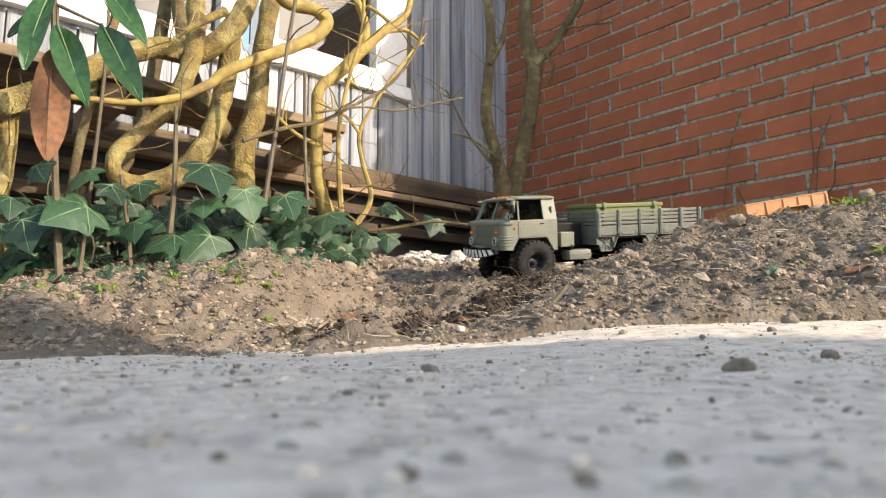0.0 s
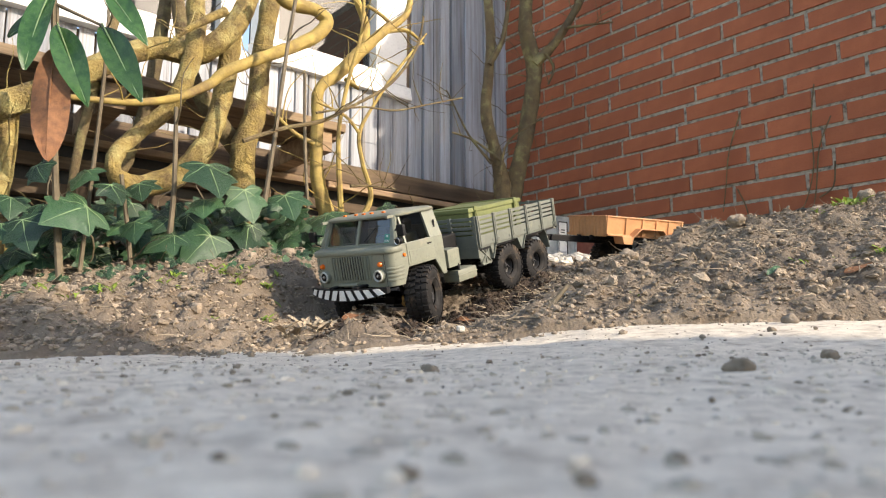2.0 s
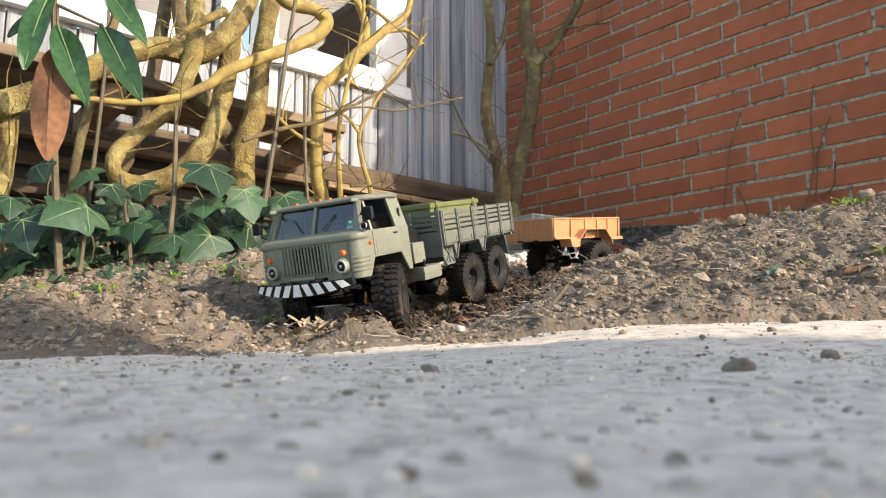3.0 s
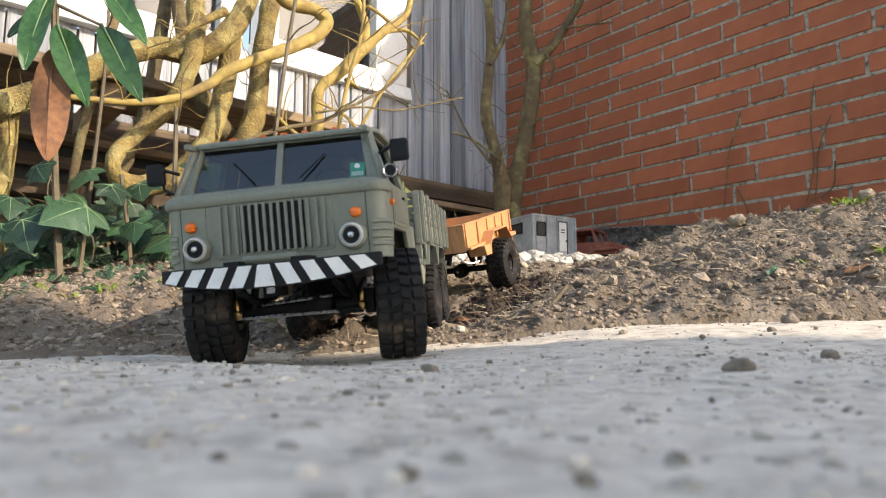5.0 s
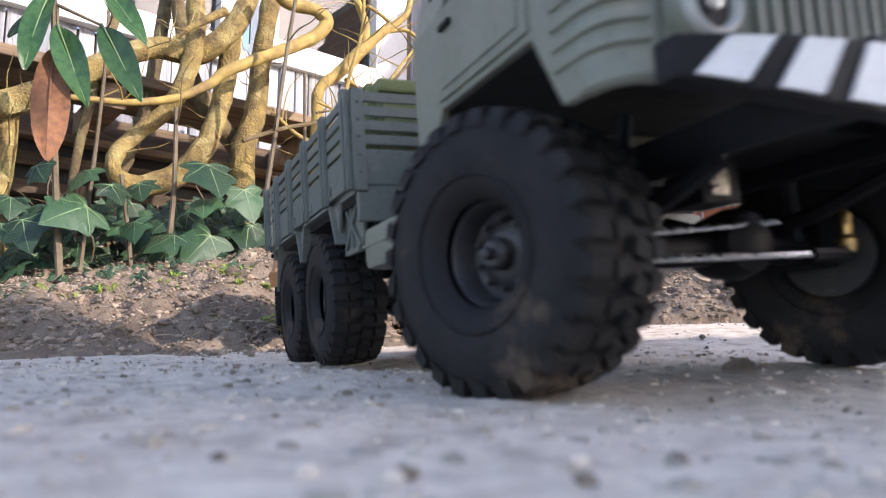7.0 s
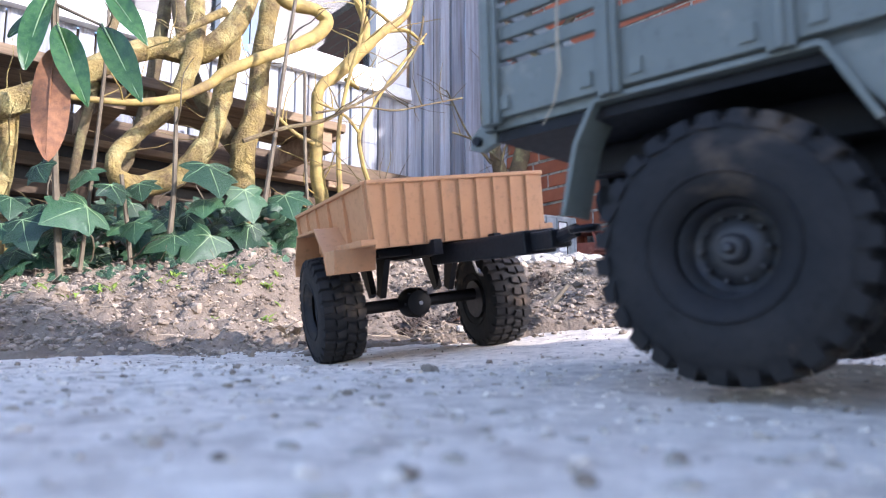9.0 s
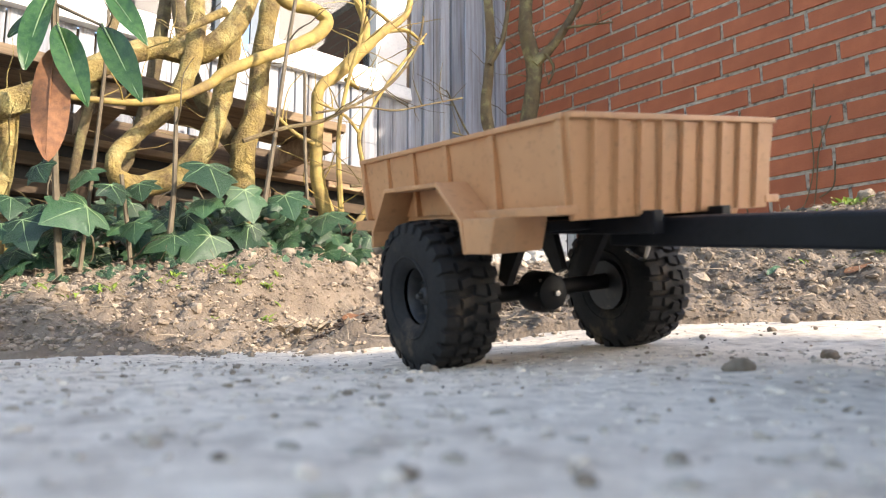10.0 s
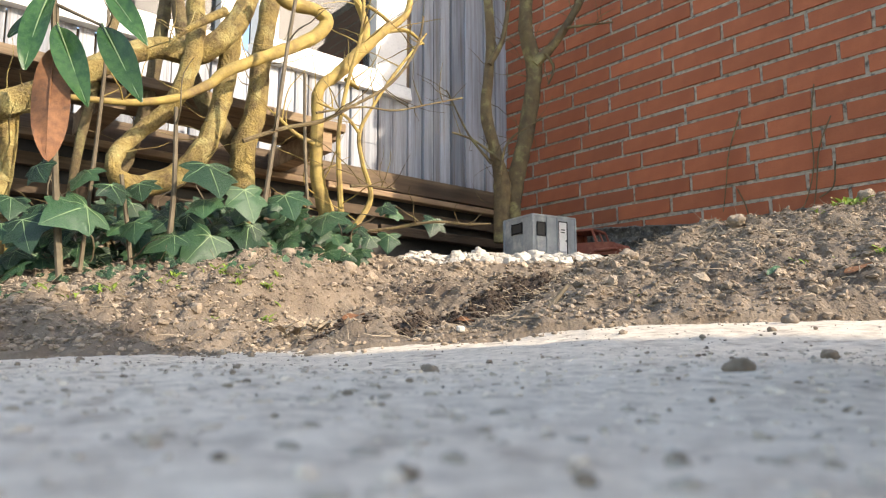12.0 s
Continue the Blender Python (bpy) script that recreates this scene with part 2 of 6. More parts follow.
def part(name, geo, mats, parent=None, label="", smooth=False, bevel=0.0):
    ob = new(name, geo if isinstance(geo, bpy.types.Mesh) else geo.mesh(name, mats, smooth, bevel))
    ob.parent = parent
    return tagged(ob, label)


def thing(name, label, category, m=None, group="", kind=""):
    ob = new(name)
    ob.empty_display_size = 0.02
    if m is not None:
        ob.matrix_basis = m
    return tagged(ob, label, category, group, kind)


def smoothstep(a, b, x):
    t = np.clip((np.asarray(x, float) - a) / (b - a), 0, 1)
    return t * t * (3 - 2 * t)


def lattice(ix, iy, seed):
    h = np.sin(ix * 127.1 + iy * 311.7 + seed * 74.7) * 43758.5453
    return h - np.floor(h)


def value_noise(x, y, seed=0):
    x, y = np.asarray(x, float), np.asarray(y, float)
    ix, iy = np.floor(x), np.floor(y)
    fx, fy = x - ix, y - iy
    fx, fy = fx * fx * (3 - 2 * fx), fy * fy * (3 - 2 * fy)
    a, b = lattice(ix, iy, seed), lattice(ix + 1, iy, seed)
    c, d = lattice(ix, iy + 1, seed), lattice(ix + 1, iy + 1, seed)
    return (a + (b - a) * fx) * (1 - fy) + (c + (d - c) * fx) * fy - 0.5


# ---------------------------------------------------------------- the way of the truck and of its trailer
# seconds, x, y, z of the front axle's foot, heading, nose up, left side up
TRUCK_WAY = [
    (0.0, 0.184, 1.653, 0.153, -160.5, -5.5, -9.0), (0.5, 0.085, 1.578, 0.149, -154.0, -3.8, -8.5), (1.0, 0.006, 1.493, 0.132, -143.6, -5.5, -8.0),
    (1.5, -0.054, 1.372, 0.083, -136.5, -11.7, -6.0), (2.0, -0.091, 1.282, 0.047, -130.0, -16.2, -2.5), (2.5, -0.116, 1.218, 0.044, -126.4, -15.1, 1.6),
    (3.0, -0.150, 1.125, 0.036, -120.4, -13.1, 1.5), (3.2, -0.155, 1.077, 0.029, -117.0, -12.2, 2.6), (4.0, -0.160, 0.905, 0.012, -106.0, -9.5, 3.2),
    (4.8, -0.145, 0.735, 0.000, -97.0, -6.6, 3.6), (5.0, -0.128, 0.675, 0.000, -95.5, -6.2, 4.6), (5.5, -0.088, 0.569, 0.004, -88.7, -4.4, 2.7),
    (6.0, -0.042, 0.474, 0.009, -80.8, -1.5, 0.5), (6.2, -0.018, 0.433, 0.007, -76.5, 0.3, 1.3), (6.5, 0.028, 0.379, 0.007, -72.0, -0.4, 2.0),
    (6.8, 0.079, 0.327, 0.005, -69.5, 1.0, 3.2), (7.0, 0.110, 0.292, 0.004, -66.5, 0.2, 4.2), (7.2, 0.146, 0.253, 0.002, -63.0, 0.2, 3.7),
    (8.0, 0.272, 0.152, 0.003, -53.5, -0.4, 4.2), (8.8, 0.398, 0.060, 0.001, -44.9, -0.3, 2.8), (9.0, 0.439, 0.052, 0.000, -41.9, -0.2, 2.1), (9.2, 0.467, 0.032, 0.000, -41.0, 0.3, 2.6),
    (9.5, 0.5056, 0.0046, 0.002, -40.3, 1.0, 3.2), (10.0, 0.590, -0.040, 0.004, -37.0, 0.4, 1.5), (10.5, 0.685, -0.070, 0.006, -33.0, 0.0, 0.0), (11.2, 0.793, -0.170, 0.006, -31.0, 0.0, 0.0), (12.0, 0.923, -0.288, 0.005, -30.0, 0.0, 0.0)]
TRAILER_WAY = [
    (0.0, 1.046, 2.051, 0.282, -174.9, -9.9, -1.8), (0.7, 0.850, 2.015, 0.260, -169.4, -11.6, -2.5), (1.5, 0.612, 1.930, 0.217, -160.2, -4.5, -6.3), (2.5, 0.428, 1.855, 0.184, -149.3, 0.0, -10.5),
    (3.2, 0.295, 1.760, 0.174, -138.2, -10.0, -2.5), (4.8, 0.079, 1.525, 0.133, -118.7, -16.5, 2.9), (6.0, -0.072, 1.256, 0.052, -100.0, -13.0, 3.5), (7.2, -0.138, 0.985, 0.014, -80.0, -5.0, 5.0), (8.0, -0.106, 0.850, 0.006, -72.0, -3.0, 7.0),
    (8.8, -0.045, 0.757, 0.004, -67.1, -2.5, 8.3), (9.2, -0.008, 0.664, 0.007, -65.5, -4.8, 8.8),
    (9.5, 0.018, 0.612, 0.006, -64.0, -6.7, 8.4), (10.0, 0.073, 0.522, 0.004, -60.0, -7.8, 8.2), (10.5, 0.117, 0.463, 0.006, -56.3, -8.4, 5.0), (11.0, 0.178, 0.362, 0.004, -54.6, -5.7, 1.2), (11.2, 0.204, 0.328, 0.004, -53.6, -4.2, 0.9),
    (11.6, 0.256, 0.266, 0.004, -52.2, -1.0, 0.5), (12.0, 0.312, 0.198, 0.004, -50.5, -0.5, 0.0)]


def along(rows, t):
    """The smooth pose on rows at t seconds."""
    T = [r[0] for r in rows]
    i = max(k for k in range(len(T)) if T[k] <= t + 1e-6)
    if i == len(T) - 1:
        return np.array(rows[-1][1:])
    A = np.array([r[1:] for r in rows])

    def slope(k):
        if k == 0:
            return (A[1] - A[0]) / (T[1] - T[0])
        if k == len(T) - 1:
            return (A[k] - A[k - 1]) / (T[k] - T[k - 1])
        a, b = T[k] - T[k - 1], T[k + 1] - T[k]
        return ((A[k] - A[k - 1]) / a * b + (A[k + 1] - A[k]) / b * a) / (a + b)
    h = T[i + 1] - T[i]
    s = (t - T[i]) / h
    m0, m1 = slope(i) * h, slope(i + 1) * h
    return (2 * s ** 3 - 3 * s ** 2 + 1) * A[i] + (s ** 3 - 2 * s ** 2 + s) * m0 + (-2 * s ** 3 + 3 * s ** 2) * A[i + 1] + (s ** 3 - s ** 2) * m1


def stance(p):
    x, y, z, h, nose, side = p
    return Matrix.Translation((x, y, z)) @ Matrix.Rotation(radians(h), 4, "Z") @ Matrix.Rotation(radians(-nose), 4, "Y") @ Matrix.Rotation(radians(side), 4, "X")


STEPS = [round(0.1 * i, 1) for i in range(121)]
TRUCK_AT = {t: stance(along(TRUCK_WAY, t)) for t in STEPS}
TRAILER_AT = {t: stance(along(TRAILER_WAY, t)) for t in STEPS}
TYRE = 0.0525
REAR_SIZE = 0.91
WHEELS = [(x, s * y) for x, y in ((0.006, 0.091), (-0.264, 0.082), (-0.373, 0.082)) for s in (1, -1)]
TRAILER_WHEELS = [(-0.004, 0.095), (-0.004, -0.084)]

# where the tyres press the ground
_press = []
for t in STEPS:
    _press += [TRUCK_AT[t] @ Vector((x, y, 0.0)) for x, y in WHEELS[:2] + WHEELS[4:]] + [TRAILER_AT[t] @ Vector((x, y, 0.0)) for x, y in TRAILER_WHEELS]
PRESS = np.array([tuple(p) for p in _press])


# ---------------------------------------------------------------- ground
def slab_base(x, y):
    edge = np.interp(x, [-3, -0.55, -0.3, 0.0, 0.05, 0.12, 0.55, 3], [-0.02, -0.006, 0.007, 0.011, 0.020, 0.035, 0.043, 0.06])
    return edge * smoothstep(0.25, 0.8, y)


def soil_base(x, y):
    g = np.interp(y, [0, 0.75, 0.85, 1.05, 1.2, 1.35, 1.5, 1.63, 1.9, 2.3, 2.55, 3.4, 6], [-0.03, -0.015, 0.006, 0.02, 0.04, 0.085, 0.13, 0.155, 0.212, 0.290, 0.330, 0.38, 0.43])
    mid = np.interp(y, [0.7, 1.05, 1.2, 1.35, 1.5, 1.63, 1.75, 1.92, 2.1], [-0.14, -0.15, -0.115, -0.05, 0.02, 0.18, 0.32, 0.62, 1.2])
    # bank under the ivy
    bank = np.interp(y, [0.8, 0.9, 1.1, 1.4, 1.7, 2.2, 3.0], [0.0, 0.014, 0.045, 0.075, 0.075, 0.05, 0.0])
    bank = bank * np.where(y > 1.45, np.interp(x, [-0.40, -0.15], [1.0, 0.0]) * smoothstep(1.45, 1.6, y) + (1 - smoothstep(1.45, 1.6, y)), 1.0)
    g = g + bank * smoothstep(0.13, 0.3, mid - x) * np.interp(x, [-1.2, -0.6, -0.2], [0.75, 0.95, 1.0])
    # heap beside the brick wall
    ridge = np.interp(x, [-0.1, 0.08, 0.2, 0.38, 0.56, 0.8, 0.97, 1.6], [0.02, 0.050, 0.122, 0.186, 0.250, 0.29, 0.335, 0.41])
    front = slab_base(x, np.full_like(np.asarray(x, float), 0.85)) + 0.004
    heap = front + (ridge - front) * np.clip((y - 0.84) / (1.45 - 0.84), 0, 1) ** 0.66
    heap = np.where(y > 1.45, ridge - 0.35 * (y - 1.45), heap)
    heap = np.where(y < 0.84, -0.03, heap)
    return g + np.maximum(heap - g, 0) * smoothstep(0.145, 0.19, x - mid)


def pressed(x, y, z, width):
    x, y, z = (np.asarray(a, float).ravel() for a in (x, y, z))
    out = z.copy()
    for i in range(0, len(x), 4000):
        d2 = (x[i:i + 4000, None] - PRESS[None, :, 0]) ** 2 + (y[i:i + 4000, None] - PRESS[None, :, 1]) ** 2
        w = np.exp(-d2 / (2 * width ** 2))
        s = w.sum(1)
        near = np.exp(-d2.min(1) / (2 * (width * 1.4) ** 2))
        h = (w * PRESS[None, :, 2]).sum(1) / np.maximum(s, 1e-9)
        out[i:i + 4000] = np.where(s > 1e-6, z[i:i + 4000] + (h - z[i:i + 4000]) * near, z[i:i + 4000])
    return out


def soil_height(x, y, rough=True):
    x, y = np.asarray(x, float).ravel(), np.asarray(y, float).ravel()
    z = pressed(x, y, soil_base(x, y), 0.035)
    if rough:
        k = smoothstep(0.78, 0.95, y)
        z = z + k * np.where(y > 1.9, 0.5, 1.0) * (0.030 * value_noise(x * 9, y * 9, 1) + 0.026 * value_noise(x * 23, y * 23, 2) + 0.022 * value_noise(x * 55, y * 55, 3) + 0.012 * value_noise(x * 110, y * 110, 4))
        z = z + (1 - k) * 0.004 * value_noise(x * 40, y * 40, 5) - np.where(y < 0.82, 0.02 + 0.3 * (0.82 - y).clip(0, 0.2), 0)
    return z


def slab_height(x, y):
    x, y = np.asarray(x, float).ravel(), np.asarray(y, float).ravel()
    z = pressed(x, y, slab_base(x, y), 0.05)
    return z + 0.0024 * value_noise(x * 38, y * 38, 7) + 0.0018 * value_noise(x * 95, y * 95, 8) - 0.001


def sheet(name, xs, ys, height, mat):
    X, Y = np.meshgrid(xs, ys)
    Z = height(X, Y)
    nx, ny = len(xs), len(ys)
    idx = np.arange(nx * ny).reshape(ny, nx)
    faces = np.stack([idx[:-1, :-1], idx[:-1, 1:], idx[1:, 1:], idx[1:, :-1]], -1).reshape(-1, 4)
    me = bpy.data.meshes.new(name)
    me.from_pydata(np.stack([X.ravel(), Y.ravel(), Z], 1).tolist(), [], faces.tolist())
    me.materials.append(mat)
    me.polygons.foreach_set("use_smooth", [True] * len(me.polygons))
    return new(name, me)


def grade(*spans):
    out = []
    for a, b, step in spans:
        out += list(np.arange(a, b - 1e-6, step))
    return np.array(out + [spans[-1][1]])


ground = sheet("ground", grade((-60, -4, 8), (-4, -1.3, 0.15), (-1.3, 1.35, 0.007), (1.35, 4, 0.15), (4, 60, 8)),
               grade((-60, -4, 8), (-4, 0.7, 0.25), (0.7, 2.0, 0.0065), (2.0, 2.9, 0.02), (2.9, 5, 0.2), (5, 60, 8)), soil_height, SOIL)


def fresh_shade_amount(x, y):
    """How much fresh earth, darkened further for the bank's shade, lies at x, y: 0 to 1."""
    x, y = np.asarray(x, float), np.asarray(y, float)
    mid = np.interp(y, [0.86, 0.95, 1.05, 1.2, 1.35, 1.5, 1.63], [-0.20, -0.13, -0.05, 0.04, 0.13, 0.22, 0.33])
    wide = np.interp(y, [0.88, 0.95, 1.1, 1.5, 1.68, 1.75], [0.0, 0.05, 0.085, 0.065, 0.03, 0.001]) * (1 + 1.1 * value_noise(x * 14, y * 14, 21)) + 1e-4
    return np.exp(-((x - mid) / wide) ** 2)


# dark faces on the steep bank: moist soil and painted-in shade together
ground.data.materials.append(FRESH_SHADED)
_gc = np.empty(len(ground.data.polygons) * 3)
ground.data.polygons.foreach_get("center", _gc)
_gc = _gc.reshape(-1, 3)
ground.data.polygons.foreach_set("material_index", (fresh_shade_amount(_gc[:, 0], _gc[:, 1]) + 0.5 * value_noise(_gc[:, 0] * 60, _gc[:, 1] * 60, 33) > 0.5).astype(np.int32))
tagged(ground, "dry crumbly brown garden soil with wheel ruts", "soil", kind="structure")
slab = sheet("pavement", grade((-3, -0.9, 0.1), (-0.9, 1.2, 0.011), (1.2, 3, 0.1)), grade((-1.5, 0.05, 0.1), (0.05, 0.875, 0.009)), slab_height, CONCRETE)
tagged(slab, "worn pale grey concrete slab strewn with grit", "concrete slab", kind="structure")


# ---------------------------------------------------------------- walls of the corner
CORNER = Vector((0.327, 3.31, 0))
BRICK_WAY, BRICK_OUT = Vector((0.6439, -0.7651, 0)), Vector((-0.7651, -0.6439, 0))
BOARD_WAY, BOARD_OUT = Vector((-0.7651, -0.6439, 0)), Vector((0.6439, -0.7651, 0))


def wall_frame(way, out):
    """x along the wall from the corner, y out of it towards the garden, z up."""
    return Matrix(((way.x, out.x, 0, CORNER.x), (way.y, out.y, 0, CORNER.y), (0, 0, 1, 0), (0, 0, 0, 1)))


BW = wall_frame(BRICK_WAY, BRICK_OUT)
SW = wall_frame(BOARD_WAY, BOARD_OUT)
COURSE, LENGTH, BASE = 0.0705, 0.256, 0.4525
# where the first upright joint of a course stands, for the courses that differ from a plain running bond
SHIFT = {2: 0.088, 4: 0.003, 5: 0.166, 6: 0.078, 7: 0.126, 8: 0.108, 9: 0.163, 10: 0.245}


def brick_wall():
    wall = new("wall_brick", Geo().box(-0.15, 1.82, -0.24, -0.0050, 0.2, 2.40).mesh("wall_brick", MORTAR))
    wall.matrix_basis = BW
    tagged(wall, "old red brick wall with crumbling grey mortar joints", "brick wall", kind="structure")
    rng = random.Random(4)
    shapes = []
    for i in range(4):
        for w in (0.244, 0.116):
            g = Geo().box(0, w, -0.05, 0.0, 0, 0.0575)
            me = g.mesh("brick", BRICK, bevel=0.0028)
            for v in me.vertices:
                v.co += Vector([rng.uniform(-0.0016, 0.0016) for _ in range(3)])
            shapes.append(me)
    return wall, shapes


def lay_bricks(wall, shapes):
    rng = random.Random(8)
    for row in range(27):
        z = BASE + row * COURSE
        x = SHIFT.get(row, (row % 2) * LENGTH / 2 + (0.06 if row % 4 > 1 else 0.0)) - LENGTH
        x = x if x > -0.14 else x + LENGTH / 2
        while x < 1.78:
            half = rng.random() < 0.04 or x < -0.1
            b = new("brick", shapes[2 * rng.randrange(4) + half])
            b.parent = wall
            b.location = (x + 0.006, rng.uniform(-0.002, 0.0025), z + rng.uniform(-0.001, 0.001))
            b.rotation_euler = (0, rng.uniform(-0.004, 0.004), rng.uniform(-0.006, 0.006))
            x += LENGTH / 2 if half else LENGTH


def plinth():
    """Rough tarred footing below the bricks."""
    g = Geo()
    n, k = 120, 14
    v, f = [], []
    for j in range(k):
        for i in range(n):
            x = -0.1 + 1.75 * i / (n - 1)
            a = j / (k - 1)
            z = 0.28 + (0.222 - 0.09 * min(max(x - 0.55, 0.0), 0.5)) * min(a * 1.25, 1.0)
            y = 0.045 if a < 0.8 else 0.045 - 0.07 * (a - 0.8) / 0.2
            p = Vector((x, y, z))
            y += 0.02 * noise.noise(p * 30) + 0.01 * noise.noise(p * 80)
            v.append((x, y, z + 0.006 * noise.noise(p * 45)))
    for j in range(k - 1):
        for i in range(n - 1):
            f.append((j * n + i, j * n + i + 1, (j + 1) * n + i + 1, (j + 1) * n + i))
    ob = new("wall_plinth", g.add(v, f).mesh("wall_plinth", TAR, smooth=False))
    ob.matrix_basis = BW
    return tagged(ob, "dark rough concrete footing under the bricks", "plinth", kind="structure")


def board_wall():
    """Upright weathered boards with battens over the joints, window openings cut out."""
    back = new("wall_boards", Geo().box(-0.05, 0.64, -0.1, -0.02, 0.55, 2.4).box(0.64, 1.36, -0.1, -0.02, 0.55, 1.07).box(1.36, 3.6, -0.1, -0.02, 0.55, 1.02).mesh("wall_boards", OLD_WOOD))
    back.matrix_basis = SW
    tagged(back, "shed wall of weathered grey upright boards", "board wall", kind="structure")
    rng = random.Random(2)
    x = -0.04
    while x < 3.5:
        w = rng.uniform(0.045, 0.085)
        top = 2.4 if x + w < 0.64 else 1.08 if x < 1.36 else 1.03
        if x < 0.635 < x + w:
            w = 0.635 - x
        g = Geo().box(0, w - rng.uniform(0.004, 0.009), -0.02, rng.uniform(-0.007, 0.010), 0.728, top)
        b = part("board", g, BOARD, back, bevel=0.002)
        b.location.x = x
        x += w
    return back


def window(name, x0, x1, z0, z1, mull, jamb=0.085):
    # a dark plate stands for the unlit room behind the panes
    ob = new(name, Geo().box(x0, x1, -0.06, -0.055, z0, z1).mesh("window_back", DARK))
    ob.matrix_basis = SW
    tagged(ob, "white-painted window with a wide sloping sill board in the shed wall", "window", kind="structure")
    fr = Geo().box(x0, x0 + jamb, -0.05, 0.02, z0, z1).box(x1 - 0.085, x1, -0.05, 0.02, z0, z1).box(x0 + jamb, x1 - 0.085, -0.05, 0.018, z0, z0 + 0.04).box(x0 + jamb, x1 - 0.085, -0.05, 0.018, z1 - 0.05, z1)
    for m in mull:
        fr.box(m - 0.03, m + 0.03, -0.05, 0.014, z0 + 0.05, z1 - 0.05)
    part("window_frame", fr, WHITE, ob, bevel=0.003)
    part("window_sill", Geo().prism([(0.022, z0 - 0.002), (0.034, z0 - 0.052), (0.034, z0 - 0.064), (-0.02, z0 - 0.064), (-0.02, z0 - 0.002)], 0, x0 - 0.02, x1 + 0.02), WHITE, ob, "white sloping weather board", bevel=0.002)
    edges = [x0 + jamb - 0.03, *mull, x1 - 0.055]
    for a, b in zip(edges, edges[1:]):
        p = part("pane", Geo().box(a, b, -0.035, -0.031, z0 + 0.03, z1 - 0.03), WINDOW_GLASS, ob)
        p.visible_shadow = False
    return ob


def deck():
    """Old planks and joists stacked under the shed wall."""
    rng = random.Random(5)
    rows = [(0.0, 0.022, 0.648, 0.726), (0.0, 0.06, 0.610, 0.634), (-0.01, 0.02, 0.535, 0.575), (-0.01, 0.05, 0.45, 0.49)]
    made = []
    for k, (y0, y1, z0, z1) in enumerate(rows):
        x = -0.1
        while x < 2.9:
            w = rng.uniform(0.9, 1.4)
            # second row paler as the lit edge, the rest with shade in the wood
            ob = new("plank", Geo().box(0, w - 0.01, y0, y1 + rng.uniform(-0.004, 0.006), z0, z1).mesh("plank", OLD_WOOD if k == 1 else DARK_SHADED_WOOD, bevel=0.004))
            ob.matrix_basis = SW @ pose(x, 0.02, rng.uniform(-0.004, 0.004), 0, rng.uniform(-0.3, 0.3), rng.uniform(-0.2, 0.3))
            tagged(ob, "old brown timber plank stacked below the shed wall", "plank", "planks under the shed")
            made.append(ob)
            x += w
    # solid dark sheet added where there is only shade below the floor
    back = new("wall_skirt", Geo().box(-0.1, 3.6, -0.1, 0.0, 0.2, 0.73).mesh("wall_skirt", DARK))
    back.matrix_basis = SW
    tagged(back, "dark sheet standing for the shade under the shed floor", "skirting", kind="structure")
    for x in (1.25, 1.9, 2.6):
        ob = new("joist", Geo().box(x, x + 0.06, 0.005, 0.40, 0.645, 0.715).mesh("joist", OLD_WOOD, bevel=0.004))
        ob.matrix_basis = SW
        tagged(ob, "weathered timber joist on the plank stack", "joist", "joists under the planks")
    # planks lying on the joists, seen edge on
    for k in range(3):
        ob = new("plank", Geo().box(1.15 + 0.03 * k, 2.9, 0.13 + 0.1 * k, 0.22 + 0.1 * k, 0.717, 0.747).mesh("plank", OLD_WOOD, bevel=0.004))
        ob.matrix_basis = SW
        tagged(ob, "weathered deck plank lying on joists", "plank", "deck planks")


wall, brick_shapes = brick_wall()
plinth()
board_wall()
window("window_1", 0.655, 1.36, 1.137, 2.3, [], 0.165)
window("window_2", 1.42, 3.4, 1.088, 2.3, [2.0, 2.7])
deck()
# an unseen house wall, added so that its shadow lies on the slab
house = new("wall_house", Geo().box(3.0, 3.35, -8.0, -0.98, -0.1, 4.5).mesh("wall_house", PLASTER))
tagged(house, "unseen rendered house corner, added to shade the slab", "house wall", kind="structure")


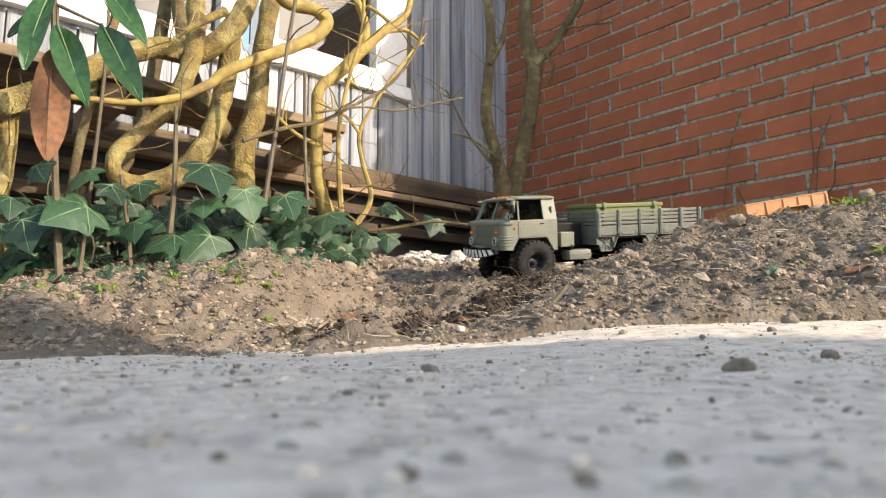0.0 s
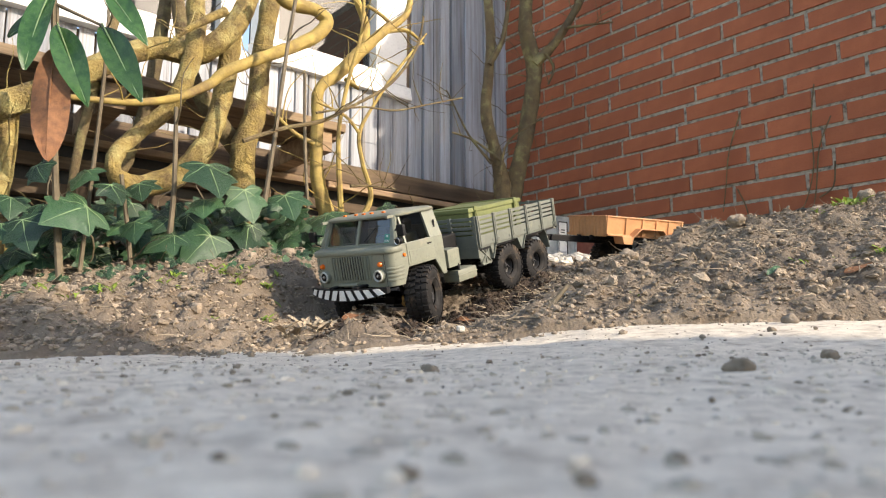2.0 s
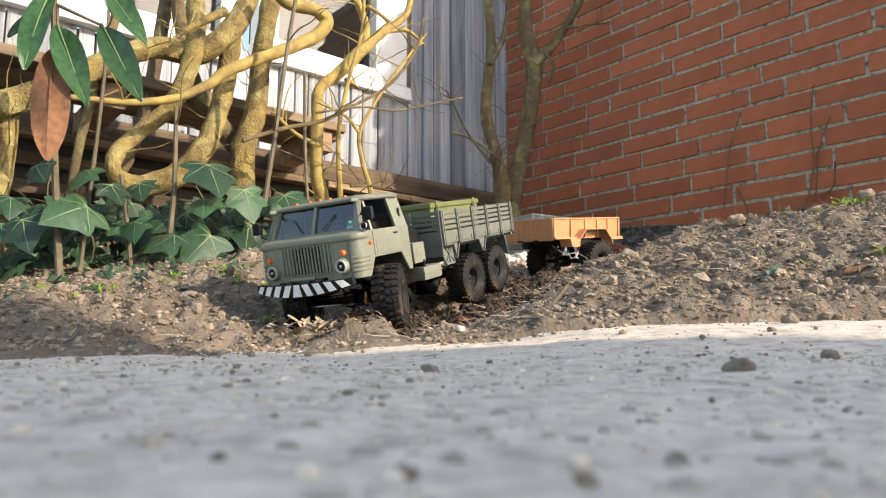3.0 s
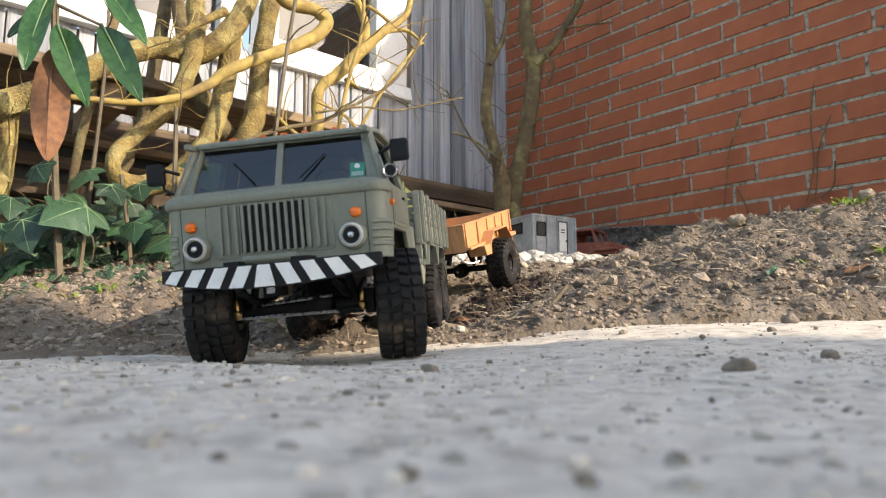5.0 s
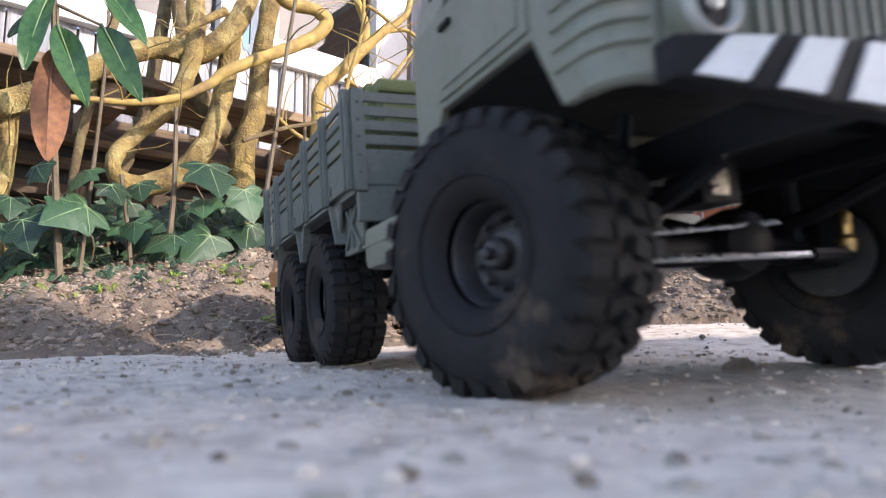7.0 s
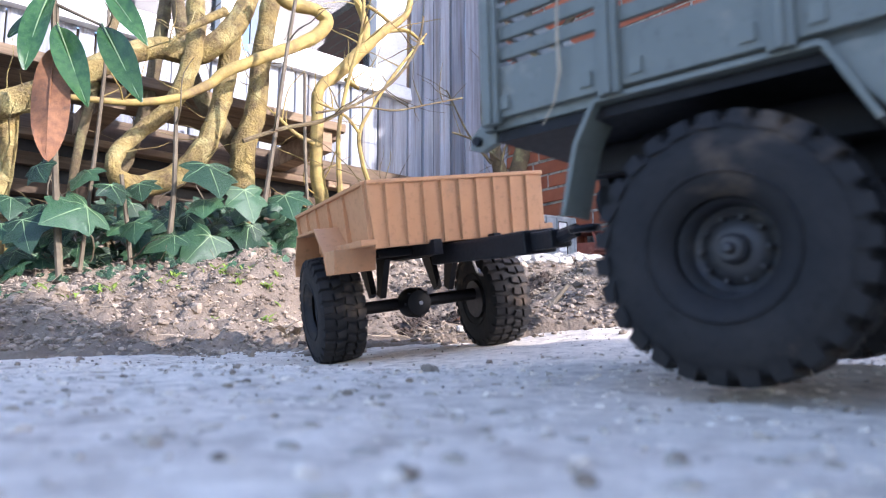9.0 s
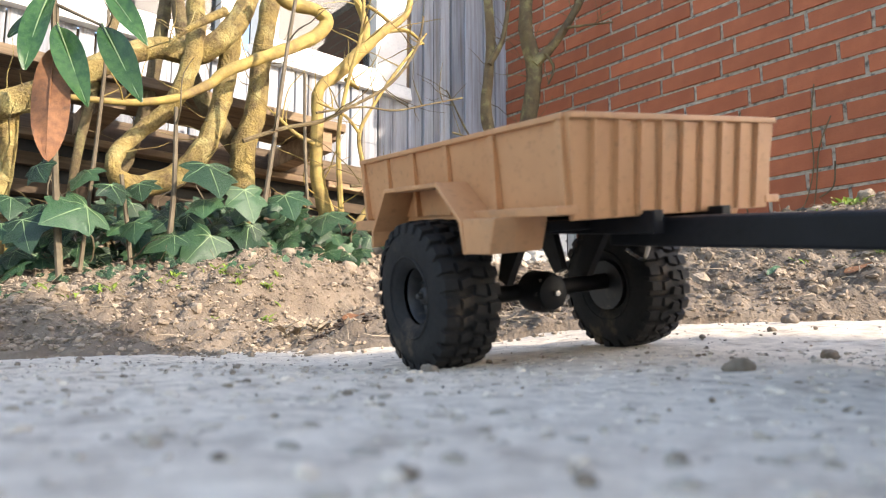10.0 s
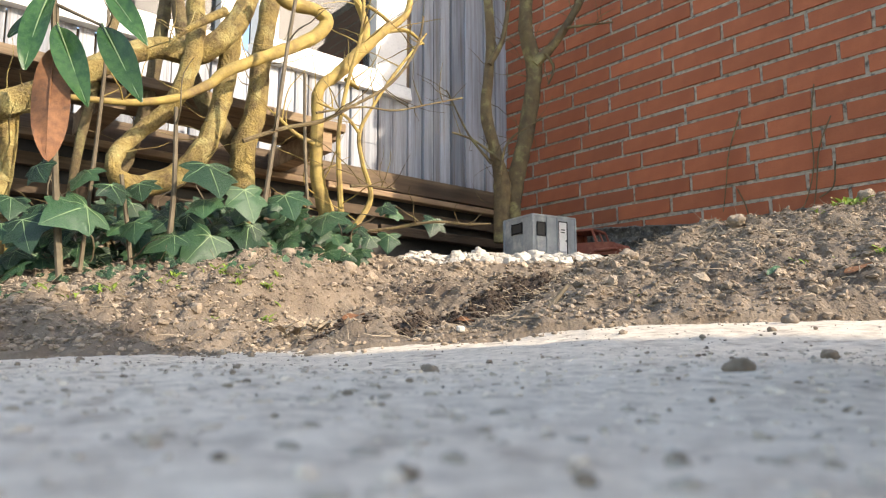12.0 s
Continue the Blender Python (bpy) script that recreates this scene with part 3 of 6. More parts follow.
# ---------------------------------------------------------------- truck
def wheel_meshes():
    R, W = TYRE, 0.021
    t = Geo()
    prof = [(-W * 0.72, 0.0195), (-W * 0.90, 0.0225), (-W, 0.027), (-W * 1.04, 0.036), (-W * 1.01, 0.0435), (-W * 0.93, 0.0478), (-W * 0.78, 0.0493), (W * 0.78, 0.0493), (W * 0.93, 0.0478), (W * 1.01, 0.0435), (W * 1.04, 0.036), (W, 0.027), (W * 0.90, 0.0225), (W * 0.72, 0.0195)]
    t.lathe(prof, 1, 48, cap=False)
    t.lathe([(W * 1.02, 0.0275), (W * 1.055, 0.0282), (W * 1.02, 0.0290)], 1, 48, cap=False).lathe([(-W * 1.02, 0.0275), (-W * 1.055, 0.0282), (-W * 1.02, 0.0290)], 1, 48, cap=False)
    tyre = t.mesh("tyre", RUBBER, smooth=True)
    k = Geo()
    n = 27
    box_faces = [(0, 1, 2, 3), (4, 5, 6, 7), (0, 1, 5, 4), (1, 2, 6, 5), (2, 3, 7, 6), (3, 0, 4, 7)]
    for i in range(n):
        for side in (-1, 1):
            a = 2 * math.pi * (i + (0.5 if side > 0 else 0)) / n
            m = Matrix.Rotation(a, 4, "Y")
            e = 0.0006 * (i % 3)
            # shoulder lug, reaching down the sidewall
            k.add([(-0.0040, side * W * 0.50, 0.0485), (0.0044, side * W * 0.54, 0.0485), (0.0040, side * W * 1.05, 0.0448 - e), (-0.0040, side * W * 1.05, 0.0448 + e),
                   (-0.0034, side * W * 0.53, R), (0.0038, side * W * 0.57, R), (0.0033, side * W * 0.97, R - 0.0012), (-0.0033, side * W * 0.97, R - 0.0012)], box_faces, 0, m)
            # centre lug
            k.add([(-0.0042, side * W * 0.06, 0.0485), (0.0026, side * W * 0.0, 0.0485), (0.0048, side * W * 0.44, 0.0485), (-0.0022, side * W * 0.46, 0.0485),
                   (-0.0037, side * W * 0.08, R + 0.0003), (0.0021, side * W * 0.02, R + 0.0003), (0.0043, side * W * 0.41, R + 0.0003), (-0.0018, side * W * 0.43, R + 0.0003)], box_faces, 0, m)
    tread = k.mesh("tread", RUBBER)
    # rim and hub face +y
    r = Geo()
    r.lathe([(-0.015, 0.0200), (0.0150, 0.0200), (0.0178, 0.0205), (0.0185, 0.0192), (0.0170, 0.0180), (0.0085, 0.0168), (0.0070, 0.0140), (0.0100, 0.0110), (0.0108, 0.0075), (0.0108, 0.0015)], 1, 36)
    for i in range(10):
        a = 2 * math.pi * i / 10
        m = Matrix.Rotation(a, 4, "Y") @ Matrix.Translation((0, 0.0085, 0.0128))
        r.lathe([(0, 0.0012), (0.0032, 0.0012), (0.0038, 0.0008)], 1, 6, m=m)
    rim = r.mesh("rim", RIM, smooth=True)
    h = Geo().lathe([(0.010, 0.0062), (0.0155, 0.0060), (0.0172, 0.0045), (0.0172, 0.0024), (0.0205, 0.0022), (0.0212, 0.0014)], 1, 12)
    hub = h.mesh("hub", RIM, smooth=True)
    return tyre, rim, hub, tread


WHEEL_MESHES = wheel_meshes()


def smaller(me, k):
    out = me.copy()
    out.transform(Matrix.Scale(k, 4))
    return out


REAR_MESHES = [smaller(me, REAR_SIZE) for me in WHEEL_MESHES]


def wheel(parent, x, y, meshes=WHEEL_MESHES):
    w = new("wheel", meshes[0])
    w.parent = parent
    tagged(w, "chunky black off-road tyre on a dark dished rim")
    for nm, me in zip(("rim", "hub", "tread"), meshes[1:]):
        o = new(nm, me)
        o.parent = w
        if nm == "tread":
            tagged(o, "rows of chunky tread lugs", kind="stuff")
        else:
            o.location.y = -0.006 if y > 0 else 0.006
            if y < 0:
                o.rotation_euler = (0, 0, math.pi)
    w.location = (x, y, 0.053)
    return w


def rounded_plan(off, x_front, x_back, half, r, closed=False):
    """Outline with round corners, off metres outside the plain one; open behind unless closed."""
    k = max(r + off, 0.0008)
    xf, hw, xb = x_front + off, half + off, x_back - (off if closed else 0.0)
    quarter = [math.radians(90 - 15 * i) for i in range(7)]
    front = [(xf - k + k * math.cos(a), hw - k + k * math.sin(a)) for a in quarter]
    left = ([(xb + k - k * math.cos(a), hw - k + k * math.sin(a)) for a in reversed(quarter)] if closed else [(xb, hw)]) + front
    return left + [(x, -y) for x, y in reversed(left)]


def shell(levels, x_front, x_back, half, r, closed=False):
    """A skin through round-cornered outlines at (height, offset) levels; a closed one is capped on top."""
    g = Geo()
    rings = [[(x, y, z) for x, y in rounded_plan(off, x_front, x_back, half, r, closed)] for z, off in levels]
    n = len(rings[0])
    faces = []
    for j in range(len(rings) - 1):
        for i in range(n if closed else n - 1):
            faces.append((j * n + i, j * n + (i + 1) % n, (j + 1) * n + (i + 1) % n, (j + 1) * n + i))
    if closed:
        faces += [tuple(range(n))[::-1], tuple(range((len(rings) - 1) * n, len(rings) * n))]
    return g.add([p for ring in rings for p in ring], faces)


def make_truck():
    T = thing("toy_truck", "grey-green model army truck with a slatted cargo bed and striped bumper", "model truck")
    P = lambda n, g, m, lab="", **k: part(n, g, m, T, lab, **k)
    mir = lambda fn: [fn(s) for s in (1, -1)]
    # cab shell
    side = [(0.068, 0.092), (0.058, 0.092), (0.043, 0.119), (-0.030, 0.119), (-0.048, 0.088), (-0.058, 0.088), (-0.058, 0.161), (0.066, 0.161), (0.068, 0.152)]
    for s in (1, -1):
        cs = P("cab_side", Geo().prism(side, 1, s * 0.0945, s * 0.099), OLIVE, bevel=0.0012)
        part("door", Geo().prism([(0.043, 0.122), (-0.029, 0.122), (-0.029, 0.160), (0.043, 0.160)], 1, s * 0.099, s * 0.1002), OLIVE, cs, bevel=0.0006)
        part("door_panel", Geo().prism([(0.038, 0.126), (-0.024, 0.126), (-0.024, 0.146), (0.038, 0.146)], 1, s * 0.1002, s * 0.1009), OLIVE, cs, bevel=0.0005)
        part("door_handle", Geo().box(-0.022, -0.012, s * 0.1002, s * 0.1022, 0.150, 0.1525), BLACK, cs, "black door handle", bevel=0.0005)
        for k in range(4):
            rib_geo = Geo()
            ring = [q for q in rounded_plan(0.0, 0.0855, 0.056, 0.0990, 0.016) if q[1] * s > 0.0865]
            z0, m = 0.102 + 0.0065 * k, len(ring)
            rows_z = ((z0, -0.0002), (z0 + 0.001, 0.0012), (z0 + 0.0034, 0.0012), (z0 + 0.0044, -0.0002))
            out = [(q[0] + (o if q[0] > 0.0705 else 0.0), q[1] + s * (o if q[0] < 0.083 else 0.0), z) for z, o in rows_z for q in ring]
            rib_geo.add(out, [(j * m + i, j * m + i + 1, (j + 1) * m + i + 1, (j + 1) * m + i) for j in range(3) for i in range(m - 1)])
            part("corner_rib", rib_geo, OLIVE, cs, smooth=True)
        part("side_lamp", Geo().lathe([(0, 0.003), (0.003, 0.003), (0.004, 0.002)], 1, 10, m=Matrix.Translation((0.052, s * 0.099, 0.142)) @ (Matrix.Identity(4) if s > 0 else Matrix.Rotation(math.pi, 4, "Z"))), ORANGE, cs, "orange side lamp", smooth=True)
        # upper side: pillars round the door window
        lean = lambda z: 0.098 - (z - 0.16) * 0.27
        a, b = 0.160, 0.2095
        for p, q, w in (((0.064, s * (lean(a) - 0.002), a), (0.046, s * (lean(b) - 0.002), b), 0.006), ((0.040, s * (lean(a) - 0.002), a), (0.036, s * (lean(b) - 0.002), b), 0.004),
                        ((-0.026, s * (lean(a) - 0.002), a), (-0.026, s * (lean(b) - 0.002), b), 0.007), ((0.064, s * (lean(b) - 0.002), b), (-0.058, s * (lean(b) - 0.002), b), 0.005)):
            P("window_pillar", Geo().bar(p, q, w), OLIVE, bevel=0.0006)
        P("rear_quarter", Geo().add([(-0.028, s * lean(a), a), (-0.058, s * lean(a), a), (-0.058, s * lean(b), b), (-0.028, s * lean(b), b), (-0.028, s * (lean(a) - 0.004), a), (-0.058, s * (lean(a) - 0.004), a), (-0.058, s * (lean(b) - 0.004), b), (-0.028, s * (lean(b) - 0.004), b)],
               [(0, 1, 2, 3), (4, 5, 6, 7), (0, 1, 5, 4), (2, 3, 7, 6), (1, 2, 6, 5), (0, 3, 7, 4)]), OLIVE, bevel=0.0006)
        part("vent_slot", Geo().box(-0.047, -0.043, s * (lean(0.18) + 0.0002), s * (lean(0.18) + 0.0012), 0.172, 0.190), BLACK, cs)
        P("side_glass", Geo().add([(0.040, s * (lean(a) - 0.003), a), (-0.026, s * (lean(a) - 0.003), a), (-0.026, s * (lean(b) - 0.003), b), (0.036, s * (lean(b) - 0.003), b)], [(0, 1, 2, 3)]), SIDE_GLASS)
    fp = P("front_panel", shell([(0.0925, -0.006), (0.0922, -0.0012), (0.0935, 0.0), (0.152, 0.0)], 0.0850, 0.066, 0.0990, 0.016), OLIVE, smooth=True)
    P("cowl", shell([(0.1495, -0.001), (0.1500, 0.0022), (0.1520, 0.0036), (0.1560, 0.0038), (0.1590, 0.0026), (0.1612, -0.0010), (0.1628, -0.0080), (0.1634, -0.0210)], 0.0850, 0.058, 0.0990, 0.016), OLIVE, smooth=True)
    for s in (1, -1):
        part("seam", Geo().box(0.0846, 0.0852, s * 0.0828, s * 0.0834, 0.093, 0.1495), BLACK, fp)
    for s in (1, -1):
        part("front_wing", Geo().box(0.0845, 0.0855, s * 0.060, s * 0.0815, 0.094, 0.1495), OLIVE, fp, bevel=0.0005)
    gp = P("grille", Geo().prism([(-0.054, 0.1045), (-0.051, 0.1025), (0.051, 0.1025), (0.054, 0.1045), (0.054, 0.150), (-0.054, 0.150)], 0, 0.0845, 0.0858), OLIVE, "ribbed grille with dark slots", bevel=0.0006)
    part("grille_opening", Geo().box(0.0858, 0.0862, -0.029, 0.029, 0.1065, 0.1475), BLACK, gp)
    rib = Geo().box(0.0862, 0.0888, -0.0014, 0.0014, 0.1055, 0.1485).mesh("rib", OLIVE, bevel=0.0008)
    for i in range(11):
        o = new("grille_rib", rib)
        o.parent = gp
        o.location.y = -0.0325 + 0.0065 * i
    for s in (1, -1):
        for k in range(2):
            o = new("grille_rib", rib)
            o.parent = gp
            o.location.y = s * (0.040 + 0.0065 * k)
    for s in (1, -1):
        m = Matrix.Translation((0.0845, s * 0.0694, 0.113))
        hl = P("headlight", Geo().lathe([(-0.001, 0.0125), (0.004, 0.0122), (0.0065, 0.0108)], 0, 28, m=m), OLIVE, "round headlight with a bright ring", smooth=True)
        part("ring", Geo().lathe([(0.0060, 0.0108), (0.0085, 0.0100), (0.0090, 0.0086), (0.0060, 0.0074), (0.0030, 0.0066)], 0, 28, m=m, cap=False), PALE, hl, "pale grey-white ring", smooth=True)
        part("reflector", Geo().lathe([(0.0066, 0.0072), (0.0067, 0.0005)], 0, 24, m=m), BLACK, hl, smooth=True)
        part("bulb", Geo().lathe([(0.0066, 0.003), (0.0085, 0.0026), (0.0095, 0.001)], 0, 12, m=m), STEEL, hl, smooth=True)
        P("indicator", Geo().lathe([(0, 0.0048), (0.003, 0.0046), (0.0055, 0.0034), (0.0062, 0.0005)], 0, 16, m=Matrix.Translation((0.0855, s * 0.0737, 0.1325))), ORANGE, "orange indicator lamp", smooth=True)
        P("tow_hook", Geo().box(0.084, 0.113, s * 0.022, s * 0.036, 0.0945, 0.0985), BLACK, bevel=0.001)
    P("roller", Geo().tube([(0.098, -0.024, 0.0995, 0.0030), (0.098, 0.024, 0.0995, 0.0030)], 10), OLIVE, "pale roller above the bumper", smooth=True)
    fig = Geo().lathe([(0.146, 0.016), (0.160, 0.019), (0.172, 0.017), (0.177, 0.007), (0.181, 0.007), (0.186, 0.0095), (0.193, 0.0095), (0.199, 0.004)], 2, 14, m=Matrix.Translation((-0.022, 0.048, 0)))
    P("driver_figure", fig, SEAT, "plain small driver figure behind the wheel", smooth=True)
    # windscreen
    wl = lambda z: 0.062 - (z - 0.163) * 0.42
    ws = Geo()
    for y0, y1 in ((0.0035, 0.082), (-0.082, -0.0035)):
        ws.add([(wl(0.164), y0, 0.164), (wl(0.164), y1, 0.164), (wl(0.209), y1 * (0.985), 0.209), (wl(0.209), y0, 0.209)], [(0, 1, 2, 3)])
    P("windscreen", ws, GLASS)
    wf = Geo()
    wf.bar((wl(0.160) + 0.001, 0, 0.160), (wl(0.210) + 0.001, 0, 0.210), 0.006, 0.005)
    for s in (1, -1):
        wf.bar((wl(0.160), s * 0.087, 0.160), (wl(0.210), s * 0.080, 0.210), 0.010, 0.006)
    wf.bar((wl(0.209), -0.083, 0.209), (wl(0.209), 0.083, 0.209), 0.004)
    wf.bar((wl(0.1635), -0.089, 0.1635), (wl(0.1635), 0.089, 0.1635), 0.005)
    P("windscreen_frame", wf, OLIVE, bevel=0.0008)
    roof = shell([(0.2085, -0.004), (0.2088, -0.0005), (0.2098, 0.0), (0.2118, 0.0), (0.2138, -0.0020), (0.2158, -0.0085), (0.2172, -0.020), (0.2180, -0.036)], 0.0500, -0.062, 0.0915, 0.016, True)
    P("roof", roof, OLIVE, "rounded pale dusty roof", smooth=True)
    for y in (-0.02, 0.0, 0.02, 0.05, -0.05):
        P("roof_lamp", Geo().box(0.032, 0.037, y - 0.003, y + 0.003, 0.2150, 0.2192), ORANGE, bevel=0.0008)
    P("cab_back", Geo().box(-0.060, -0.0575, -0.0935, 0.0935, 0.088, 0.160).prism([(-0.0935, 0.160), (0.0935, 0.160), (0.0800, 0.2095), (-0.0800, 0.2095)], 0, -0.060, -0.0575), OLIVE, bevel=0.001)
    P("cab_floor", Geo().box(-0.057, 0.079, -0.094, 0.094, 0.122, 0.126), DARK)
    P("dashboard", Geo().box(0.048, 0.062, -0.088, 0.088, 0.140, 0.162), BLACK, bevel=0.003)
    for y in (0.048, -0.048):
        P("seat", Geo().box(-0.045, 0.0, y - 0.026, y + 0.026, 0.126, 0.146).box(-0.052, -0.040, y - 0.026, y + 0.026, 0.146, 0.184), SEAT, bevel=0.004)
    P("steering_wheel", Geo().tube([(0.044 + 0.006 * math.sin(a), 0.048 + 0.019 * math.cos(a), 0.166 + 0.012 * math.sin(a), 0.0016) for a in [2 * math.pi * i / 20 for i in range(21)]], 6), BLACK)
    for s, y in ((1, 0.020), (-1, -0.022)):
        P("wiper", Geo().bar((wl(0.169) + 0.0035, y, 0.170), (wl(0.196) + 0.0035, y + s * 0.022, 0.192), 0.0012), BLACK)
    sk = P("windscreen_sticker", Geo().add([(wl(0.166) + 0.0012, 0.066, 0.166), (wl(0.166) + 0.0012, 0.0795, 0.166), (wl(0.180) + 0.0012, 0.0795, 0.180), (wl(0.180) + 0.0012, 0.066, 0.180)], [(0, 1, 2, 3)]), STICKER, "green sticker with a year")
    txt = bpy.data.curves.new("year", "FONT")
    txt.body, txt.size, txt.align_x, txt.extrude = "2020", 0.0058, "CENTER", 0.0001
    txt.materials.append(BAR_WHITE)
    yo = new("year", txt)
    yo.parent = sk
    yo.matrix_basis = Matrix.Translation((wl(0.1675) + 0.0022, 0.0727, 0.1675)) @ Matrix(((0, -0.39, 0.92, 0), (1, 0, 0, 0), (0, 0.92, 0.39, 0), (0, 0, 0, 1)))
    part("emblem", Geo().lathe([(0, 0.0026), (0.0005, 0.0026)], 0, 14, m=Matrix.Translation((wl(0.1765) + 0.0014, 0.0727, 0.1765))), BAR_WHITE, sk)
    # mirrors and work lamp
    for s in (1, -1):
        ar = Geo().tube([(0.058, s * 0.094, 0.186, 0.0018), (0.066, s * 0.106, 0.190, 0.0018), (0.066, s * 0.112, 0.186, 0.0018)], 6).tube([(0.058, s * 0.096, 0.165, 0.0014), (0.066, s * 0.106, 0.172, 0.0014), (0.066, s * 0.106, 0.188, 0.0014)], 6)
        mo = P("mirror", Geo().box(0.061, 0.069, s * 0.105, s * 0.1215, 0.176, 0.196), BLACK, "black wing mirror", bevel=0.003)
        part("mirror_arm", ar, BLACK, mo)
        part("mirror_glass", Geo().box(0.0602, 0.0609, s * 0.107, s * 0.1195, 0.178, 0.194), STEEL, mo)
    m = Matrix.Translation((0.066, 0.104, 0.168))
    wlamp = P("work_lamp", Geo().lathe([(-0.008, 0.003), (-0.004, 0.0062), (0.003, 0.0066)], 0, 18, m=m), BLACK, "small round black work lamp", smooth=True)
    part("ring", Geo().lathe([(0.003, 0.0066), (0.0042, 0.006), (0.003, 0.0048)], 0, 18, m=m, cap=False), STEEL, wlamp, smooth=True)
    # bumper with slanted white bars
    bz = lambda y: 0.0745 + 0.012 * (abs(y) / 0.1) ** 2.2
    tz = lambda y: 0.0950 + 0.0015 * (abs(y) / 0.1) ** 2
    ys = [-0.0955 + 0.191 * i / 24 for i in range(25)]
    bx = lambda y: 0.116 - 0.016 * (abs(y) / 0.1) ** 3
    g = Geo()
    v, f = [], []
    for y in ys:
        v += [(bx(y), y, bz(y)), (bx(y), y, tz(y)), (bx(y) - 0.008, y, tz(y)), (bx(y) - 0.008, y, bz(y))]
    for i in range(24):
        for k in range(4):
            f.append((4 * i + k, 4 * i + (k + 1) % 4, 4 * i + 4 + (k + 1) % 4, 4 * i + 4 + k))
    f += [(0, 1, 2, 3), (96, 97, 98, 99)]
    bp = P("bumper", g.add(v, f), BLACK, "black bumper with slanted white bars", bevel=0.0008)
    for i in range(-4, 5):
        yc = 0.0203 * i
        wt, wb = (0.0120, 0.0120) if i else (0.0100, 0.0178)
        sl = 0.0045 * (0 if i == 0 else (1 if i > 0 else -1))
        q = [(yc - wb / 2 + sl, 0.04), (yc + wb / 2 + sl, 0.04), (yc + wt / 2 - sl, 1), (yc - wt / 2 - sl, 1)]
        vv = []
        for y, top in q:
            z = (tz(y) - 0.0012) if top == 1 else (bz(y) + 0.0012)
            vv.append((bx(y) + 0.0004, y, z))
        vv += [(x + 0.0008, y, z) for x, y, z in vv]
        part("white_bar", Geo().add(vv, [(0, 1, 2, 3), (4, 5, 6, 7), (0, 1, 5, 4), (1, 2, 6, 5), (2, 3, 7, 6), (3, 0, 4, 7)]), BAR_WHITE, bp)
    for s in (1, -1):
        P("bumper_bracket", Geo().box(0.055, 0.108, s * 0.030, s * 0.040, 0.078, 0.092), BLACK)
        P("chassis_rail", Geo().box(-0.452, 0.085, s * 0.028, s * 0.036, 0.078, 0.094), BLACK, bevel=0.001)
        P("leaf_spring", Geo().tube([(0.065, s * 0.045, 0.075, 0.003), (0.03, s * 0.045, 0.064, 0.0035), (0.006, s * 0.045, 0.061, 0.004), (-0.03, s * 0.045, 0.064, 0.0035), (-0.06, s * 0.045, 0.075, 0.003)], 6), BLACK)
        P("damper", Geo().tube([(0.012, s * 0.052, 0.055, 0.004), (0.016, s * 0.046, 0.080, 0.004), (0.018, s * 0.042, 0.105, 0.003)], 8), BLACK)
        P("knuckle", Geo().box(-0.008, 0.020, s * 0.060, s * 0.070, 0.042, 0.066), BLACK, bevel=0.002)
        P("ball_joint", Geo().lathe([(0.046, 0.0025), (0.049, 0.004), (0.053, 0.0042), (0.055, 0.0028), (0.058, 0.003), (0.064, 0.0026), (0.066, 0.001)], 2, 12, m=Matrix.Translation((0.030, s * 0.061, 0))), BRASS, "brass ball joint", smooth=True)
    P("front_axle", Geo().tube([(0.006, -0.072, 0.053, 0.008), (0.006, 0.072, 0.053, 0.008)], 12), BLACK, smooth=True)
    P("front_differential", Geo().lathe([(-0.016, 0.006), (-0.010, 0.0135), (0.004, 0.016), (0.014, 0.013), (0.018, 0.006)], 0, 18, m=Matrix.Translation((0.006, 0.016, 0.054))), BLACK, smooth=True)
    P("track_rod", Geo().tube([(0.030, -0.061, 0.047, 0.0016), (0.030, 0.061, 0.047, 0.0016)], 8), STEEL, "thin bright steering rod")
    P("rod_end", Geo().tube([(0.030, 0.038, 0.047, 0.0032), (0.030, 0.061, 0.047, 0.0032)], 8), BLACK)
    P("drag_link", Geo().tube([(0.020, -0.040, 0.058, 0.0014), (0.022, 0.030, 0.062, 0.0014)], 8), STEEL)
    sv = P("servo", Geo().box(0.022, 0.042, -0.030, -0.012, 0.066, 0.082), BLACK, bevel=0.001)
    part("servo_plate", Geo().box(0.0422, 0.043, -0.026, -0.018, 0.069, 0.079), STEEL, sv)
    P("skid_plate", Geo().box(-0.02, 0.07, -0.027, 0.027, 0.086, 0.092), BLACK)
    P("gearbox", Geo().box(-0.165, -0.075, -0.026, 0.026, 0.052, 0.090), BLACK, bevel=0.004)
    for a, b in ((-0.075, -0.01), (-0.165, -0.25), (-0.28, -0.365)):
        P("drive_shaft", Geo().tube([(a, 0, 0.064, 0.0038), (b, 0.0, 0.055, 0.0038)], 10), BLACK)
    for x in (-0.264, -0.373):
        P("rear_axle", Geo().tube([(x, -0.068, 0.053, 0.0075), (x, 0.068, 0.053, 0.0075)], 12), BLACK, smooth=True)
        P("differential", Geo().lathe([(-0.018, 0.006), (-0.008, 0.015), (0.006, 0.015), (0.016, 0.006)], 0, 18, m=Matrix.Translation((x, 0, 0.054))), BLACK, smooth=True)
